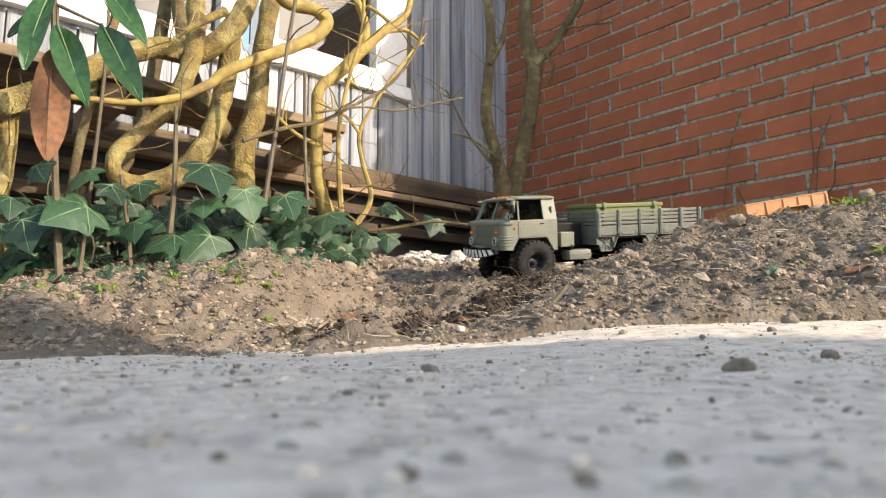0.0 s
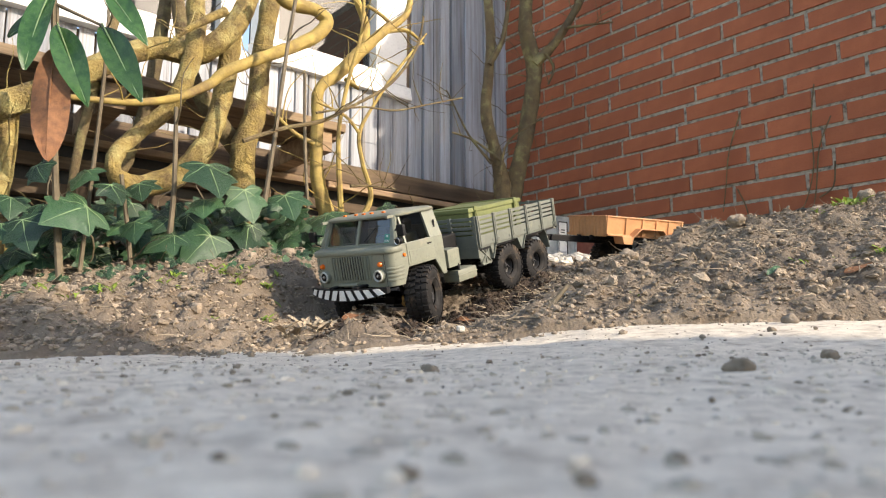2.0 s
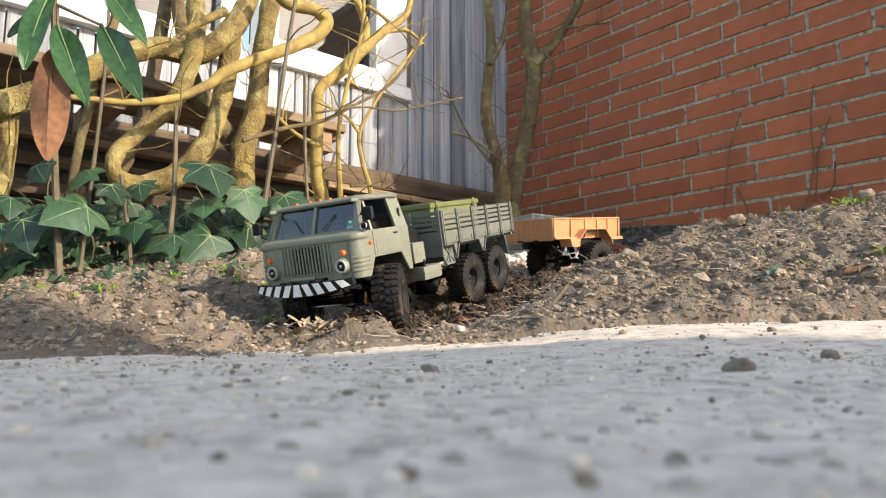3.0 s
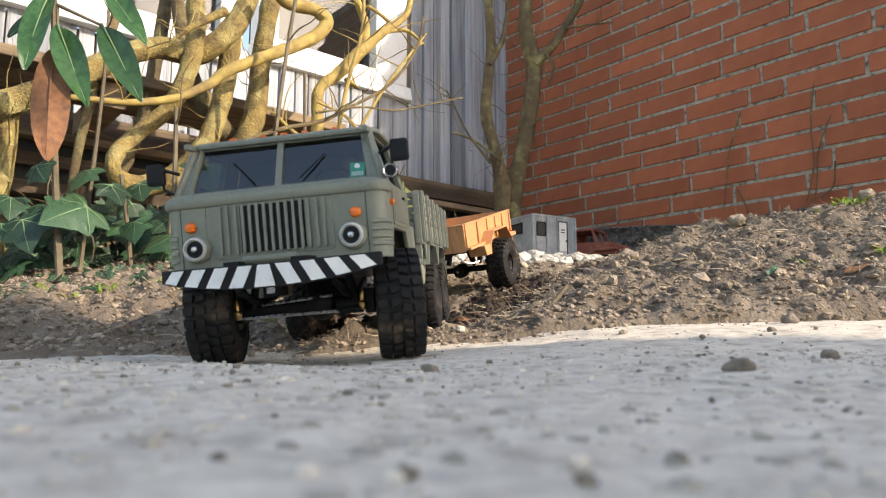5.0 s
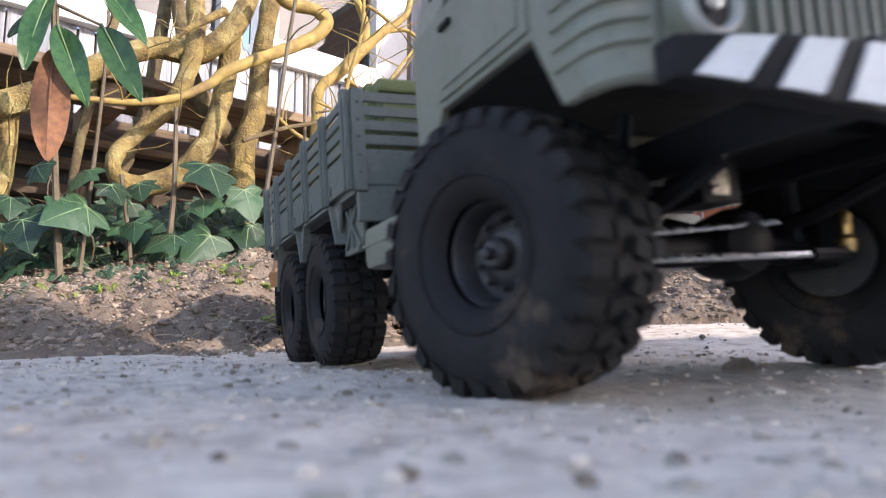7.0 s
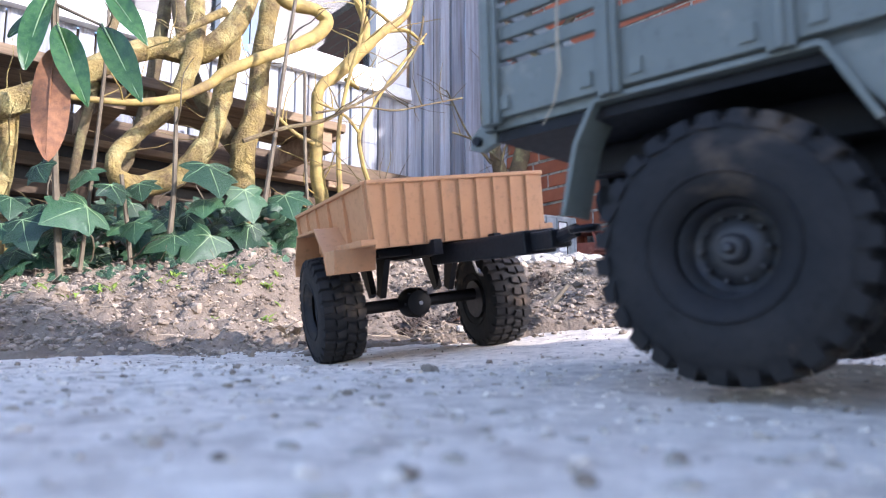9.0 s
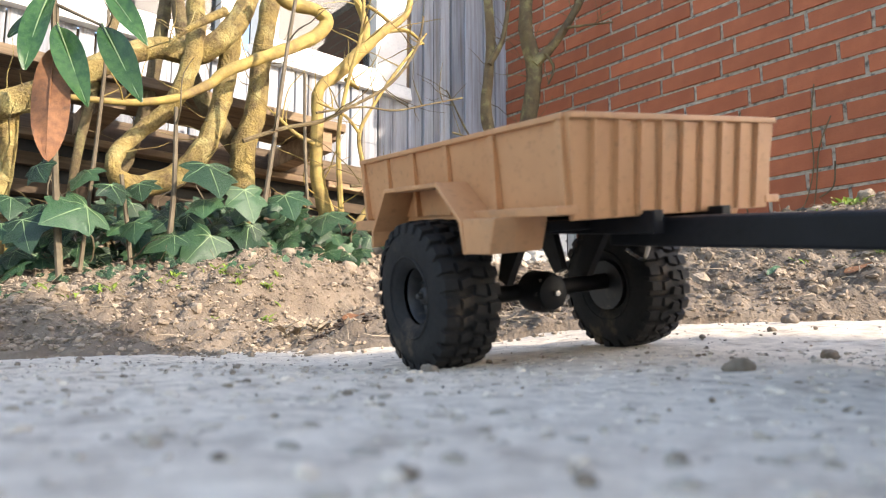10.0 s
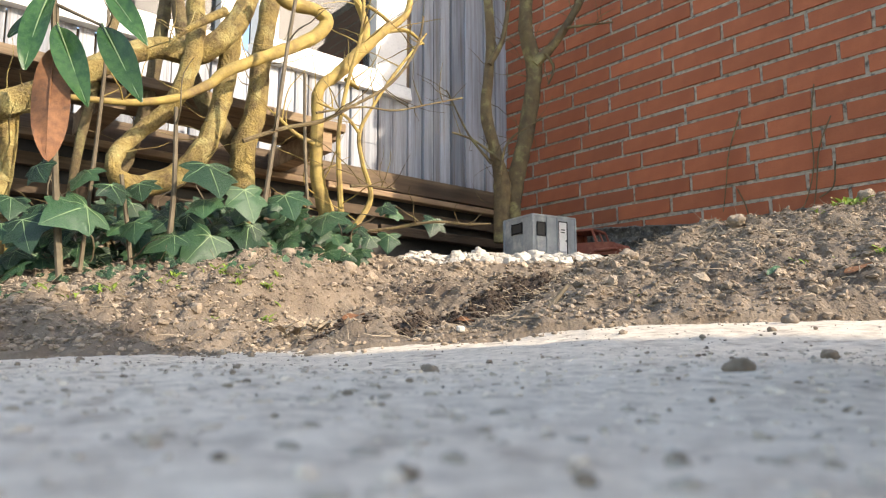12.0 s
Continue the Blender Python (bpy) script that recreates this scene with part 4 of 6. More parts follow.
    # boxes between cab and bed
    for s in (1, -1):
        s > 0 and P("side_box", Geo().box(-0.104, -0.068, s * 0.066, s * 0.097, 0.094, 0.1285), OLIVE, "pale side locker", bevel=0.002)
        ft = P("fuel_tank", Geo().box(-0.148, -0.088, s * 0.062, s * 0.1005, 0.062, 0.086), OLIVE, "flat fuel tank with a rounded edge", bevel=0.005, smooth=True)
        part("tank_rim", Geo().box(-0.1485, -0.0875, s * 0.061, s * 0.1012, 0.0745, 0.0765), OLIVE, ft, bevel=0.0006)
        P("step_bracket", Geo().box(-0.098, -0.094, s * 0.060, s * 0.098, 0.083, 0.098), BLACK)
    P("spare_carrier", Geo().box(-0.150, -0.064, -0.058, 0.058, 0.094, 0.150), BLACK, bevel=0.003)
    # bed
    x0, x1, zb, zt, hw = -0.166, -0.471, 0.1165, 0.1763, 0.0985
    P("bed_floor", Geo().box(x1, x0, -hw + 0.002, hw - 0.002, zb - 0.004, zb + 0.002), OLIVE_BED)
    # black plate added to deepen the shade beneath the bed
    P("bed_underside", Geo().box(x1 + 0.003, x0 - 0.004, -hw + 0.004, hw - 0.004, zb - 0.009, zb - 0.0045), BLACK, "black plate standing for the shade under the bed")
    for s in (1, -1):
        P("subframe", Geo().box(x1 + 0.02, x0 - 0.01, s * 0.046, s * 0.056, 0.094, zb - 0.0095), BLACK, bevel=0.001)
    P("bed_front_apron", Geo().box(x0 - 0.004, x0 + 0.001, -hw + 0.002, hw - 0.002, 0.094, zb), OLIVE_BED, bevel=0.0008)
    L = x0 - x1
    slat = Geo().box(x1, x0, -0.0012, 0.0012, 0, 0.0063).mesh("slat", OLIVE_BED, bevel=0.0006)
    low = Geo().box(x1, x0, -0.0014, 0.0014, 0, 0.0225).mesh("low_board", OLIVE_BED, bevel=0.0006)
    post = Geo().box(-0.0045, 0.0045, -0.0018, 0.0018, zb - 0.003, zt + 0.001).box(-0.0016, 0.0016, 0.0018, 0.0032, zb - 0.003, zt).mesh("post", OLIVE_BED, bevel=0.0006)
    panel = L / 5
    for s in (1, -1):
        sb = P("bed_side", low, None, "slatted drop side of the bed")
        sb.location = (0, s * hw, zb)
        for k in range(4):
            o = new("slat", slat)
            o.parent = sb
            o.location = (0, 0, 0.0255 + 0.0092 * k)
        for i in range(6):
            o = new("post", post)
            o.parent = sb
            o.location = (x1 + panel * i + (0.004 if i == 0 else -0.004 if i == 5 else 0), s * 0.0026, -zb)
            if s < 0:
                o.rotation_euler = (0, 0, math.pi)
        for i in range(5):
            for u in (-0.02, 0.02):
                o = part("latch", Geo().box(-0.0025, 0.0025, s * 0.0014, s * 0.0026, 0.003, 0.009), OLIVE_BED, sb)
                o.location.x = x1 + panel * (i + 0.5) + u
        # front fender panel with crossed braces
        fpn = P("brace_panel", Geo().prism([(-0.168, 0.1165), (-0.222, 0.1165), (-0.210, 0.078), (-0.180, 0.078)], 1, s * 0.088, s * 0.091), OLIVE_BED, "bed bracket with crossed braces", bevel=0.0008)
        part("brace", Geo().bar((-0.178, s * 0.092, 0.081), (-0.214, s * 0.092, 0.114), 0.0025).bar((-0.212, s * 0.092, 0.081), (-0.176, s * 0.092, 0.114), 0.0025).bar((-0.195, s * 0.092, 0.079), (-0.195, s * 0.092, 0.116), 0.0025), OLIVE_BED, fpn)
        part("brace_frame", Geo().bar((-0.180, s * 0.092, 0.079), (-0.210, s * 0.092, 0.079), 0.003), OLIVE_BED, fpn)
        # wheel arches
        for xc in (-0.265, -0.378):
            arch = [(0.054, 0.086), (0.040, 0.1135), (-0.040, 0.1135)] + ([(-0.053, 0.088)] if xc > -0.3 else [(-0.049, 0.098), (-0.056, 0.070)])
            ga = Geo()
            for (a0, z0), (a1, z1) in zip(arch, arch[1:]):
                ga.bar((xc + a0, s * 0.090, z0), (xc + a1, s * 0.090, z1), 0.020, 0.0022)
            P("mudguard", ga, OLIVE_BED, bevel=0.0004)
            # black piece added for the shade inside the mudguard
            P("mudguard_lining", Geo().prism([(xc + 0.038, 0.1100), (xc - 0.038, 0.1100), (xc - 0.048, 0.092), (xc + 0.048, 0.092)], 1, s * 0.056, s * 0.059), BLACK)
        for pts in ([(-0.207, 0.117), (-0.224, 0.117), (-0.215, 0.088)], [(-0.300, 0.117), (-0.343, 0.117), (-0.3215, 0.088)]):
            P("bed_skirt", Geo().prism(pts, 1, s * 0.094, s * 0.0965), OLIVE_BED, bevel=0.0006)
    cross = Geo().box(-0.0012, 0.0012, -hw, hw, 0, 0.0063).mesh("slat", OLIVE_BED, bevel=0.0006)
    for nm, xx in (("bed_front", x0), ("tailgate", x1)):
        eb = P(nm, Geo().box(-0.0014, 0.0014, -hw, hw, 0, 0.0225), OLIVE_BED, "slatted end board of the bed", bevel=0.0006)
        eb.location = (xx, 0, zb)
        for k in range(4):
            o = new("slat", cross)
            o.parent = eb
            o.location.z = 0.0255 + 0.0092 * k
        for y in (-hw + 0.004, -0.033, 0.033, hw - 0.004):
            o = part("post", Geo().box(-0.003, 0.003, y - 0.004, y + 0.004, -0.004, zt - zb + 0.001), OLIVE_BED, eb, bevel=0.0006)
            for k in range(5):
                b = Geo().lathe([(0.003, 0.0011), (0.0042, 0.0009)], 0, 6, m=Matrix.Translation((0, y, 0.008 + 0.011 * k)))
                if nm == "bed_front":
                    part("rivet", b, OLIVE_BED, o)
    for s in (1, -1):
        hg = P("hinge_plate", Geo().prism([(-0.470, 0.119), (-0.470, 0.108), (-0.479, 0.105), (-0.485, 0.107), (-0.485, 0.113), (-0.474, 0.121)], 1, s * 0.090, s * 0.094), OLIVE_BED, bevel=0.0008)
        part("hinge_hole", Geo().lathe([(-0.0045, 0.0022), (0.0045, 0.0022)], 1, 12, m=Matrix.Translation((-0.480, s * 0.092, 0.110))), BLACK, hg)
    P("hitch", Geo().tube([(-0.40, 0, 0.091, 0.006), (-0.455, 0, 0.091, 0.006), (-0.457, 0, 0.091, 0.0085), (-0.469, 0, 0.091, 0.0085)], 14), BLACK, smooth=True)
    P("rear_crossmember", Geo().box(-0.452, -0.446, -0.036, 0.036, 0.080, 0.106), BLACK, bevel=0.001)
    P("twine", Geo().tube([(-0.43, -0.103, 0.168, 0.0006), (-0.431, -0.1035, 0.145, 0.0006), (-0.431, -0.1025, 0.128, 0.0009), (-0.434, -0.1025, 0.116, 0.0004), (-0.440, -0.102, 0.108, 0.0003)], 5), STRAW, "frayed bit of twine on the bed")
    wheels = [wheel(T, x, y, WHEEL_MESHES if x > -0.1 else REAR_MESHES) for x, y in WHEELS]
    return T, wheels


def make_crate():
    C = thing("cargo_crate", "olive green lidded crate lying in the truck bed", "crate")
    part("body", Geo().box(-0.375, -0.185, -0.070, 0.070, 0.1190, 0.183), CRATE, C, bevel=0.0015)
    part("lid", Geo().box(-0.378, -0.182, -0.073, 0.073, 0.1835, 0.193), CRATE, C, bevel=0.002)
    for x in (-0.205, -0.352):
        part("strap", Geo().box(x - 0.005, x + 0.005, -0.0755, 0.0755, 0.119, 0.1955), CRATE, C, bevel=0.001)
    for x in (-0.205, -0.352):
        part("clasp", Geo().box(x - 0.003, x + 0.003, 0.0755, 0.0775, 0.176, 0.188), CRATE, C, "dark clasp", bevel=0.0008)
    part("end_batten", Geo().box(-0.1815, -0.179, -0.060, 0.060, 0.150, 0.160), CRATE, C, bevel=0.0006)
    return C


def make_trailer():
    T = thing("toy_trailer", "tan plastic single-axle model trailer with ribbed sides", "model trailer")
    P = lambda n, g, m, lab="", **k: part(n, g, m, T, lab, **k)
    xf, xr, zb, zt, w0, w1 = 0.140, -0.120, 0.114, 0.163, 0.079, 0.083
    # flared walls
    for s in (1, -1):
        sd = P("side_wall", Geo().add([(xf, s * w0, zb), (xr, s * w0, zb), (xr, s * w1, zt), (xf, s * w1, zt), (xf, s * (w0 - 0.004), zb), (xr, s * (w0 - 0.004), zb), (xr, s * (w1 - 0.004), zt), (xf, s * (w1 - 0.004), zt)],
                                      [(0, 1, 2, 3), (4, 5, 6, 7), (0, 1, 5, 4), (2, 3, 7, 6), (1, 2, 6, 5), (0, 3, 7, 4)]), TAN, bevel=0.0006)
        for x in (-0.118, -0.072, -0.028, 0.020, 0.075, 0.137):
            part("rib", Geo().add([(x - 0.002, s * w0, zb), (x + 0.002, s * w0, zb), (x + 0.0028, s * w1, zt - 0.002), (x - 0.0028, s * w1, zt - 0.002), (x - 0.002, s * (w0 + 0.0045), zb), (x + 0.002, s * (w0 + 0.0045), zb), (x + 0.0028, s * (w1 + 0.002), zt - 0.002), (x - 0.0028, s * (w1 + 0.002), zt - 0.002)],
                                  [(0, 1, 2, 3), (4, 5, 6, 7), (0, 1, 5, 4), (2, 3, 7, 6), (1, 2, 6, 5), (0, 3, 7, 4)]), TAN, sd)
        part("top_rim", Geo().box(xr - 0.001, xf + 0.001, s * (w1 - 0.005), s * (w1 + 0.003), zt - 0.003, zt + 0.0005), TAN, sd, bevel=0.0008)
        part("lower_rail", Geo().box(0.052, xf + 0.001, s * (w0 - 0.002), s * (w0 + 0.012), zb - 0.003, zb + 0.002), TAN, sd, bevel=0.0008)
        part("rear_rail", Geo().box(xr, -0.0625, s * (w0 - 0.002), s * (w0 + 0.014), zb - 0.009, zb - 0.001), TAN, sd, bevel=0.0008)
        outer = [(0.0715, 0.0905), (0.068, 0.1105), (0.040, 0.1350), (-0.037, 0.1350), (-0.0630, 0.1050), (-0.0650, 0.0925)]
        inner = [(-0.0622, 0.0925), (-0.0602, 0.1042), (-0.0357, 0.1322), (0.0388, 0.1322), (0.0652, 0.1092), (0.0687, 0.0905)]
        f = Geo()
        n = len(outer)
        pts = outer + inner
        v = [(x, s * 0.076, z) for x, z in pts] + [(x, s * 0.104, z) for x, z in pts]
        faces = []
        for i in range(n - 1):
            a, b, c, d = i, i + 1, 2 * n - 2 - i, 2 * n - 1 - i
            faces += [(a, b, c, d), (a + 2 * n, b + 2 * n, c + 2 * n, d + 2 * n), (a, b, b + 2 * n, a + 2 * n), (d, c, c + 2 * n, d + 2 * n)]
        faces += [(0, 2 * n - 1, 4 * n - 1, 2 * n), (n - 1, n, 3 * n, 3 * n - 1)]
        fd = P("fender", f.add(v, faces), TAN, "angular tan mudguard", bevel=0.0006)
        part("fender_block", Geo().prism([(0.0690, 0.1115), (0.1030, 0.1115), (0.0960, 0.0910), (0.0705, 0.0907)], 1, s * 0.066, s * 0.1035), TAN, fd, bevel=0.001)
        # black plate in place of the shaded tan inside of the arch
        P("inner_arch", Geo().prism([(0.066, 0.0925), (0.066, 0.1105), (-0.060, 0.1105), (-0.060, 0.0935)], 1, s * 0.066, s * 0.069), BLACK)
        P("frame_rail", Geo().box(-0.11, 0.15, s * 0.024, s * 0.032, 0.098, 0.111), BLACK, bevel=0.001)
        P("spring_hanger", Geo().prism([(0.045, 0.100), (0.020, 0.100), (0.010, 0.066), (0.020, 0.062)], 1, s * 0.034, s * 0.040).prism([(-0.045, 0.100), (-0.020, 0.100), (-0.008, 0.066), (-0.018, 0.062)], 1, s * 0.034, s * 0.040), BLACK)
    fw = P("front_wall", Geo().add([(xf, -w0, zb - 0.006), (xf, w0, zb - 0.006), (xf + 0.004, w1, zt), (xf + 0.004, -w1, zt), (xf - 0.004, -w0, zb - 0.006), (xf - 0.004, w0, zb - 0.006), (xf - 0.001, w1, zt), (xf - 0.001, -w1, zt)],
                                   [(0, 1, 2, 3), (4, 5, 6, 7), (0, 1, 5, 4), (2, 3, 7, 6), (1, 2, 6, 5), (0, 3, 7, 4)]), TAN, "tan front wall with upright ribs", bevel=0.0006)
    for i in range(9):
        y = -0.066 + 0.0165 * i
        part("rib", Geo().add([(xf, y - 0.0016, zb - 0.005), (xf, y + 0.0016, zb - 0.005), (xf + 0.0035, y + 0.0016, zt - 0.003), (xf + 0.0035, y - 0.0016, zt - 0.003), (xf + 0.0022, y - 0.0010, zb - 0.005), (xf + 0.0022, y + 0.0010, zb - 0.005), (xf + 0.0062, y + 0.0010, zt - 0.003), (xf + 0.0062, y - 0.0010, zt - 0.003)],
                              [(0, 1, 2, 3), (4, 5, 6, 7), (0, 1, 5, 4), (2, 3, 7, 6), (1, 2, 6, 5), (0, 3, 7, 4)]), TAN, fw)
    part("top_rim", Geo().box(xf - 0.002, xf + 0.006, -w1, w1, zt - 0.003, zt + 0.0006), TAN, fw, bevel=0.0008)
    P("tailboard", Geo().box(xr - 0.002, xr + 0.002, -w1 + 0.001, w1 - 0.001, zb - 0.002, zt - 0.001), TAN, bevel=0.0006)
    # black plate added to darken the shaded underside between the wheels
    P("chassis_plate", Geo().box(-0.058, 0.100, -0.064, 0.064, 0.101, 0.108), BLACK, bevel=0.001)
    P("floor_panel", Geo().box(xr, xf, -w0 + 0.002, w0 - 0.002, zb - 0.003, zb + 0.001), TAN)
    db = P("drawbar", Geo().box(0.095, 0.262, -0.013, 0.013, 0.0895, 0.1065).box(0.255, 0.288, -0.008, 0.008, 0.092, 0.1045), BLACK, "blue-black square drawbar", bevel=0.002)
    part("coupling_eye", Geo().tube([(0.286, 0, 0.099, 0.005), (0.305, 0, 0.102, 0.0045)], 10).tube([(0.314 + 0.008 * math.cos(a), 0.008 * math.sin(a), 0.102, 0.0025) for a in [2 * math.pi * i / 14 for i in range(15)]], 6), BLACK, db)
    P("axle", Geo().tube([(-0.004, -0.070, 0.053, 0.0065), (-0.004, 0.080, 0.053, 0.0065)], 12), BLACK, smooth=True)
    P("differential", Geo().lathe([(-0.016, 0.006), (-0.006, 0.0155), (0.010, 0.0155), (0.018, 0.0125), (0.021, 0.006)], 0, 20, m=Matrix.Translation((0.004, 0, 0.053))), BLACK, smooth=True)
    P("cover_bolt", Geo().lathe([(0.020, 0.0022), (0.0235, 0.0022)], 0, 6, m=Matrix.Translation((0.004, 0, 0.053))), STEEL)
    for i in range(8):
        a = math.pi / 4 * i
        P("cover_bolt", Geo().lathe([(0.013, 0.0016), (0.016, 0.0016)], 0, 6, m=Matrix.Translation((0.004, 0.0135 * math.cos(a), 0.053 + 0.0135 * math.sin(a)))), BLACK)
    P("safety_chain", Geo().tube([(0.09, 0.03, 0.098, 0.0012), (0.07, 0.045, 0.078, 0.0012), (0.05, 0.060, 0.074, 0.0012), (0.03, 0.066, 0.080, 0.0012)], 6, rough=0.4, sub=6), STEEL)
    wheels = [wheel(T, x, y) for x, y in TRAILER_WHEELS]
    return T, wheels


truck, truck_wheels = make_truck()
crate = make_crate()
trailer, trailer_wheels = make_trailer()


# ---------------------------------------------------------------- plants
def limb(tree, name, pts, mat, twigs=0, seed=0, thick=True):
    """One limb along (x, y, z, radius) points, with thin side twigs of its own."""
    g = Geo().tube(pts, 12 if thick else 7, rough=0.16 if thick else 0.08, sub=5)
    ob = part(name, g, mat, tree, smooth=True)
    rng = random.Random(seed + len(pts) * 7)
    for k in range(twigs):
        i = rng.randrange(len(pts) - 1)
        t = rng.random()
        a = Vector(pts[i][:3]).lerp(Vector(pts[i + 1][:3]), t)
        r = pts[i][3]
        d = Vector((rng.uniform(-1, 1), rng.uniform(-0.8, 0.3), rng.uniform(-0.2, 1))).normalized()
        n = rng.uniform(0.06, 0.2)
        q, p = [], a + d * r * 0.6
        w = rng.uniform(0.0012, 0.0026)
        for j in range(5):
            q.append((*p, w * (1 - 0.18 * j)))
            d = (d + Vector((rng.uniform(-0.4, 0.4), rng.uniform(-0.4, 0.4), rng.uniform(-0.3, 0.4)))).normalized()
            p = p + d * n / 4
        part("twig", Geo().tube(q, 5, sub=2), mat, ob)
    return ob


shrub = thing("gnarled_shrub", "old gnarled shrub with twisted lichen-yellow limbs over the ivy", "shrub")
limb(shrub, "limb", [(-1.017,1.418,0.518,0.0309), (-0.976,1.484,0.562,0.0311), (-0.902,1.507,0.611,0.0278), (-0.834,1.546,0.669,0.0285), (-0.751,1.656,0.769,0.0278), (-0.675,1.727,0.785,0.0347), (-0.607,1.745,0.830,0.0307), (-0.568,1.781,0.917,0.0299), (-0.548,1.835,1.049,0.0292)], BARK, 7, 5)
limb(shrub, "limb", [(-0.587,1.780,0.892,0.0269), (-0.601,1.794,0.757,0.0271), (-0.609,1.755,0.621,0.0265), (-0.630,1.720,0.517,0.0288), (-0.694,1.704,0.441,0.0314), (-0.764,1.654,0.403,0.0291), (-0.792,1.587,0.418,0.0200), (-0.792,1.590,0.469,0.0187), (-0.770,1.650,0.541,0.0194), (-0.721,1.678,0.602,0.0211), (-0.675,1.680,0.680,0.0239), (-0.661,1.714,0.835,0.0259), (-0.679,1.729,0.989,0.0246)], BARK, 7, 16)
limb(shrub, "limb", [(-0.825,1.423,0.550,0.0060), (-0.727,1.505,0.567,0.0088), (-0.650,1.571,0.602,0.0105), (-0.588,1.623,0.657,0.0122), (-0.556,1.650,0.702,0.0138), (-0.475,1.718,0.773,0.0158), (-0.386,1.792,0.848,0.0180), (-0.336,1.834,0.918,0.0200), (-0.361,1.813,0.951,0.0182), (-0.429,1.757,0.946,0.0177), (-0.468,1.723,0.978,0.0173)], BARK_YELLOW, 7, 27)
limb(shrub, "trunk", [(-0.519,1.942,1.109,0.0277), (-0.536,1.928,0.937,0.0275), (-0.546,1.920,0.809,0.0290), (-0.553,1.914,0.684,0.0321), (-0.578,1.892,0.558,0.0349), (-0.574,1.896,0.426,0.0350), (-0.567,1.902,0.296,0.0383)], BARK, 7, 38)
limb(shrub, "limb", [(-0.590,1.961,0.552,0.0296), (-0.639,1.920,0.626,0.0274), (-0.693,1.874,0.705,0.0236), (-0.728,1.845,0.795,0.0217), (-0.751,1.825,0.922,0.0199), (-0.768,1.811,1.035,0.0182)], BARK_DARK, 7, 49)
limb(shrub, "limb", [(-0.804,1.859,1.062,0.0187), (-0.830,1.837,0.741,0.0185), (-0.862,1.810,0.535,0.0152), (-0.887,1.789,0.434,0.0135), (-0.893,1.784,0.218,0.0150)], BARK_DARK, 7, 60)
limb(shrub, "limb", [(-0.901,1.803,1.031,0.0136), (-0.940,1.770,0.780,0.0134), (-0.974,1.742,0.500,0.0117), (-0.979,1.738,0.287,0.0117)], BARK_DARK, 7, 71)
limb(shrub, "trunk", [(-1.007,1.492,0.565,0.0275), (-1.003,1.496,0.458,0.0251), (-1.007,1.492,0.352,0.0250), (-1.001,1.497,0.173,0.0276)], BARK, 7, 82)
limb(shrub, "limb", [(-0.568,1.665,0.874,0.0126), (-0.643,1.602,0.792,0.0074), (-0.682,1.590,0.744,0.0026)], BARK, 7, 93)
young_tree = thing("young_tree", "young forked tree with yellowish bark before the shed", "tree")
limb(young_tree, "trunk", [(-0.321,1.899,0.344,0.0271), (-0.344,1.880,0.423,0.0221), (-0.360,1.867,0.502,0.0188), (-0.360,1.867,0.635,0.0188), (-0.358,1.869,0.737,0.0157), (-0.308,1.910,0.805,0.0176), (-0.249,1.960,0.898,0.0197), (-0.185,2.014,0.988,0.0152), (-0.118,2.071,1.073,0.0104), (-0.104,2.082,1.168,0.0087)], BARK_YELLOW, 9, 10)
limb(young_tree, "branch", [(-0.249,1.960,0.898,0.0148), (-0.237,1.970,0.976,0.0132), (-0.264,1.948,1.057,0.0114), (-0.268,1.944,1.110,0.0098)], BARK_YELLOW, 9, 21)
limb(young_tree, "branch", [(-0.189,2.011,0.981,0.0084), (-0.117,2.071,1.015,0.0069), (-0.063,2.116,0.988,0.0035)], BARK_YELLOW, 4, 32)
limb(young_tree, "branch", [(-0.233,1.973,0.931,0.0083), (-0.169,2.028,1.013,0.0068), (-0.235,1.972,1.051,0.0050)], BARK_YELLOW, 4, 43)
limb(young_tree, "branch", [(-0.359,1.815,0.561,0.0076), (-0.406,1.776,0.580,0.0060), (-0.452,1.737,0.623,0.0044)], BARK_YELLOW, 4, 54)
limb(young_tree, "branch", [(-0.286,1.877,0.774,0.0063), (-0.264,1.895,0.764,0.0079), (-0.249,1.908,0.755,0.0048)], BARK_YELLOW, 4, 65)
sapling = thing("sapling", "thin yellow sapling with bare winter twigs", "sapling")
limb(sapling, "stem", [(-0.282,1.854,0.344,0.0093), (-0.292,1.845,0.496,0.0077), (-0.294,1.844,0.610,0.0062), (-0.275,1.860,0.750,0.0062), (-0.241,1.889,0.919,0.0047), (-0.235,1.893,1.064,0.0048)], BARK_YELLOW, 6, 7, False)
limb(sapling, "stem", [(-0.239,1.825,0.332,0.0092), (-0.202,1.856,0.417,0.0078), (-0.225,1.837,0.510,0.0062), (-0.234,1.829,0.594,0.0061), (-0.201,1.857,0.682,0.0047), (-0.141,1.908,0.804,0.0048), (-0.051,1.983,0.964,0.0033)], BARK_YELLOW, 6, 18, False)
limb(sapling, "twig", [(-0.234,1.829,0.594,0.0046), (-0.272,1.797,0.636,0.0045), (-0.340,1.740,0.655,0.0029)], BARK_YELLOW, 6, 29, False)
limb(sapling, "twig", [(-0.461,1.507,0.475,0.0051), (-0.387,1.570,0.525,0.0053), (-0.305,1.639,0.567,0.0055), (-0.242,1.692,0.622,0.0043), (-0.146,1.772,0.716,0.0045), (-0.079,1.829,0.839,0.0038), (-0.056,1.848,0.951,0.0031)], BARK_DARK, 6, 40, False)
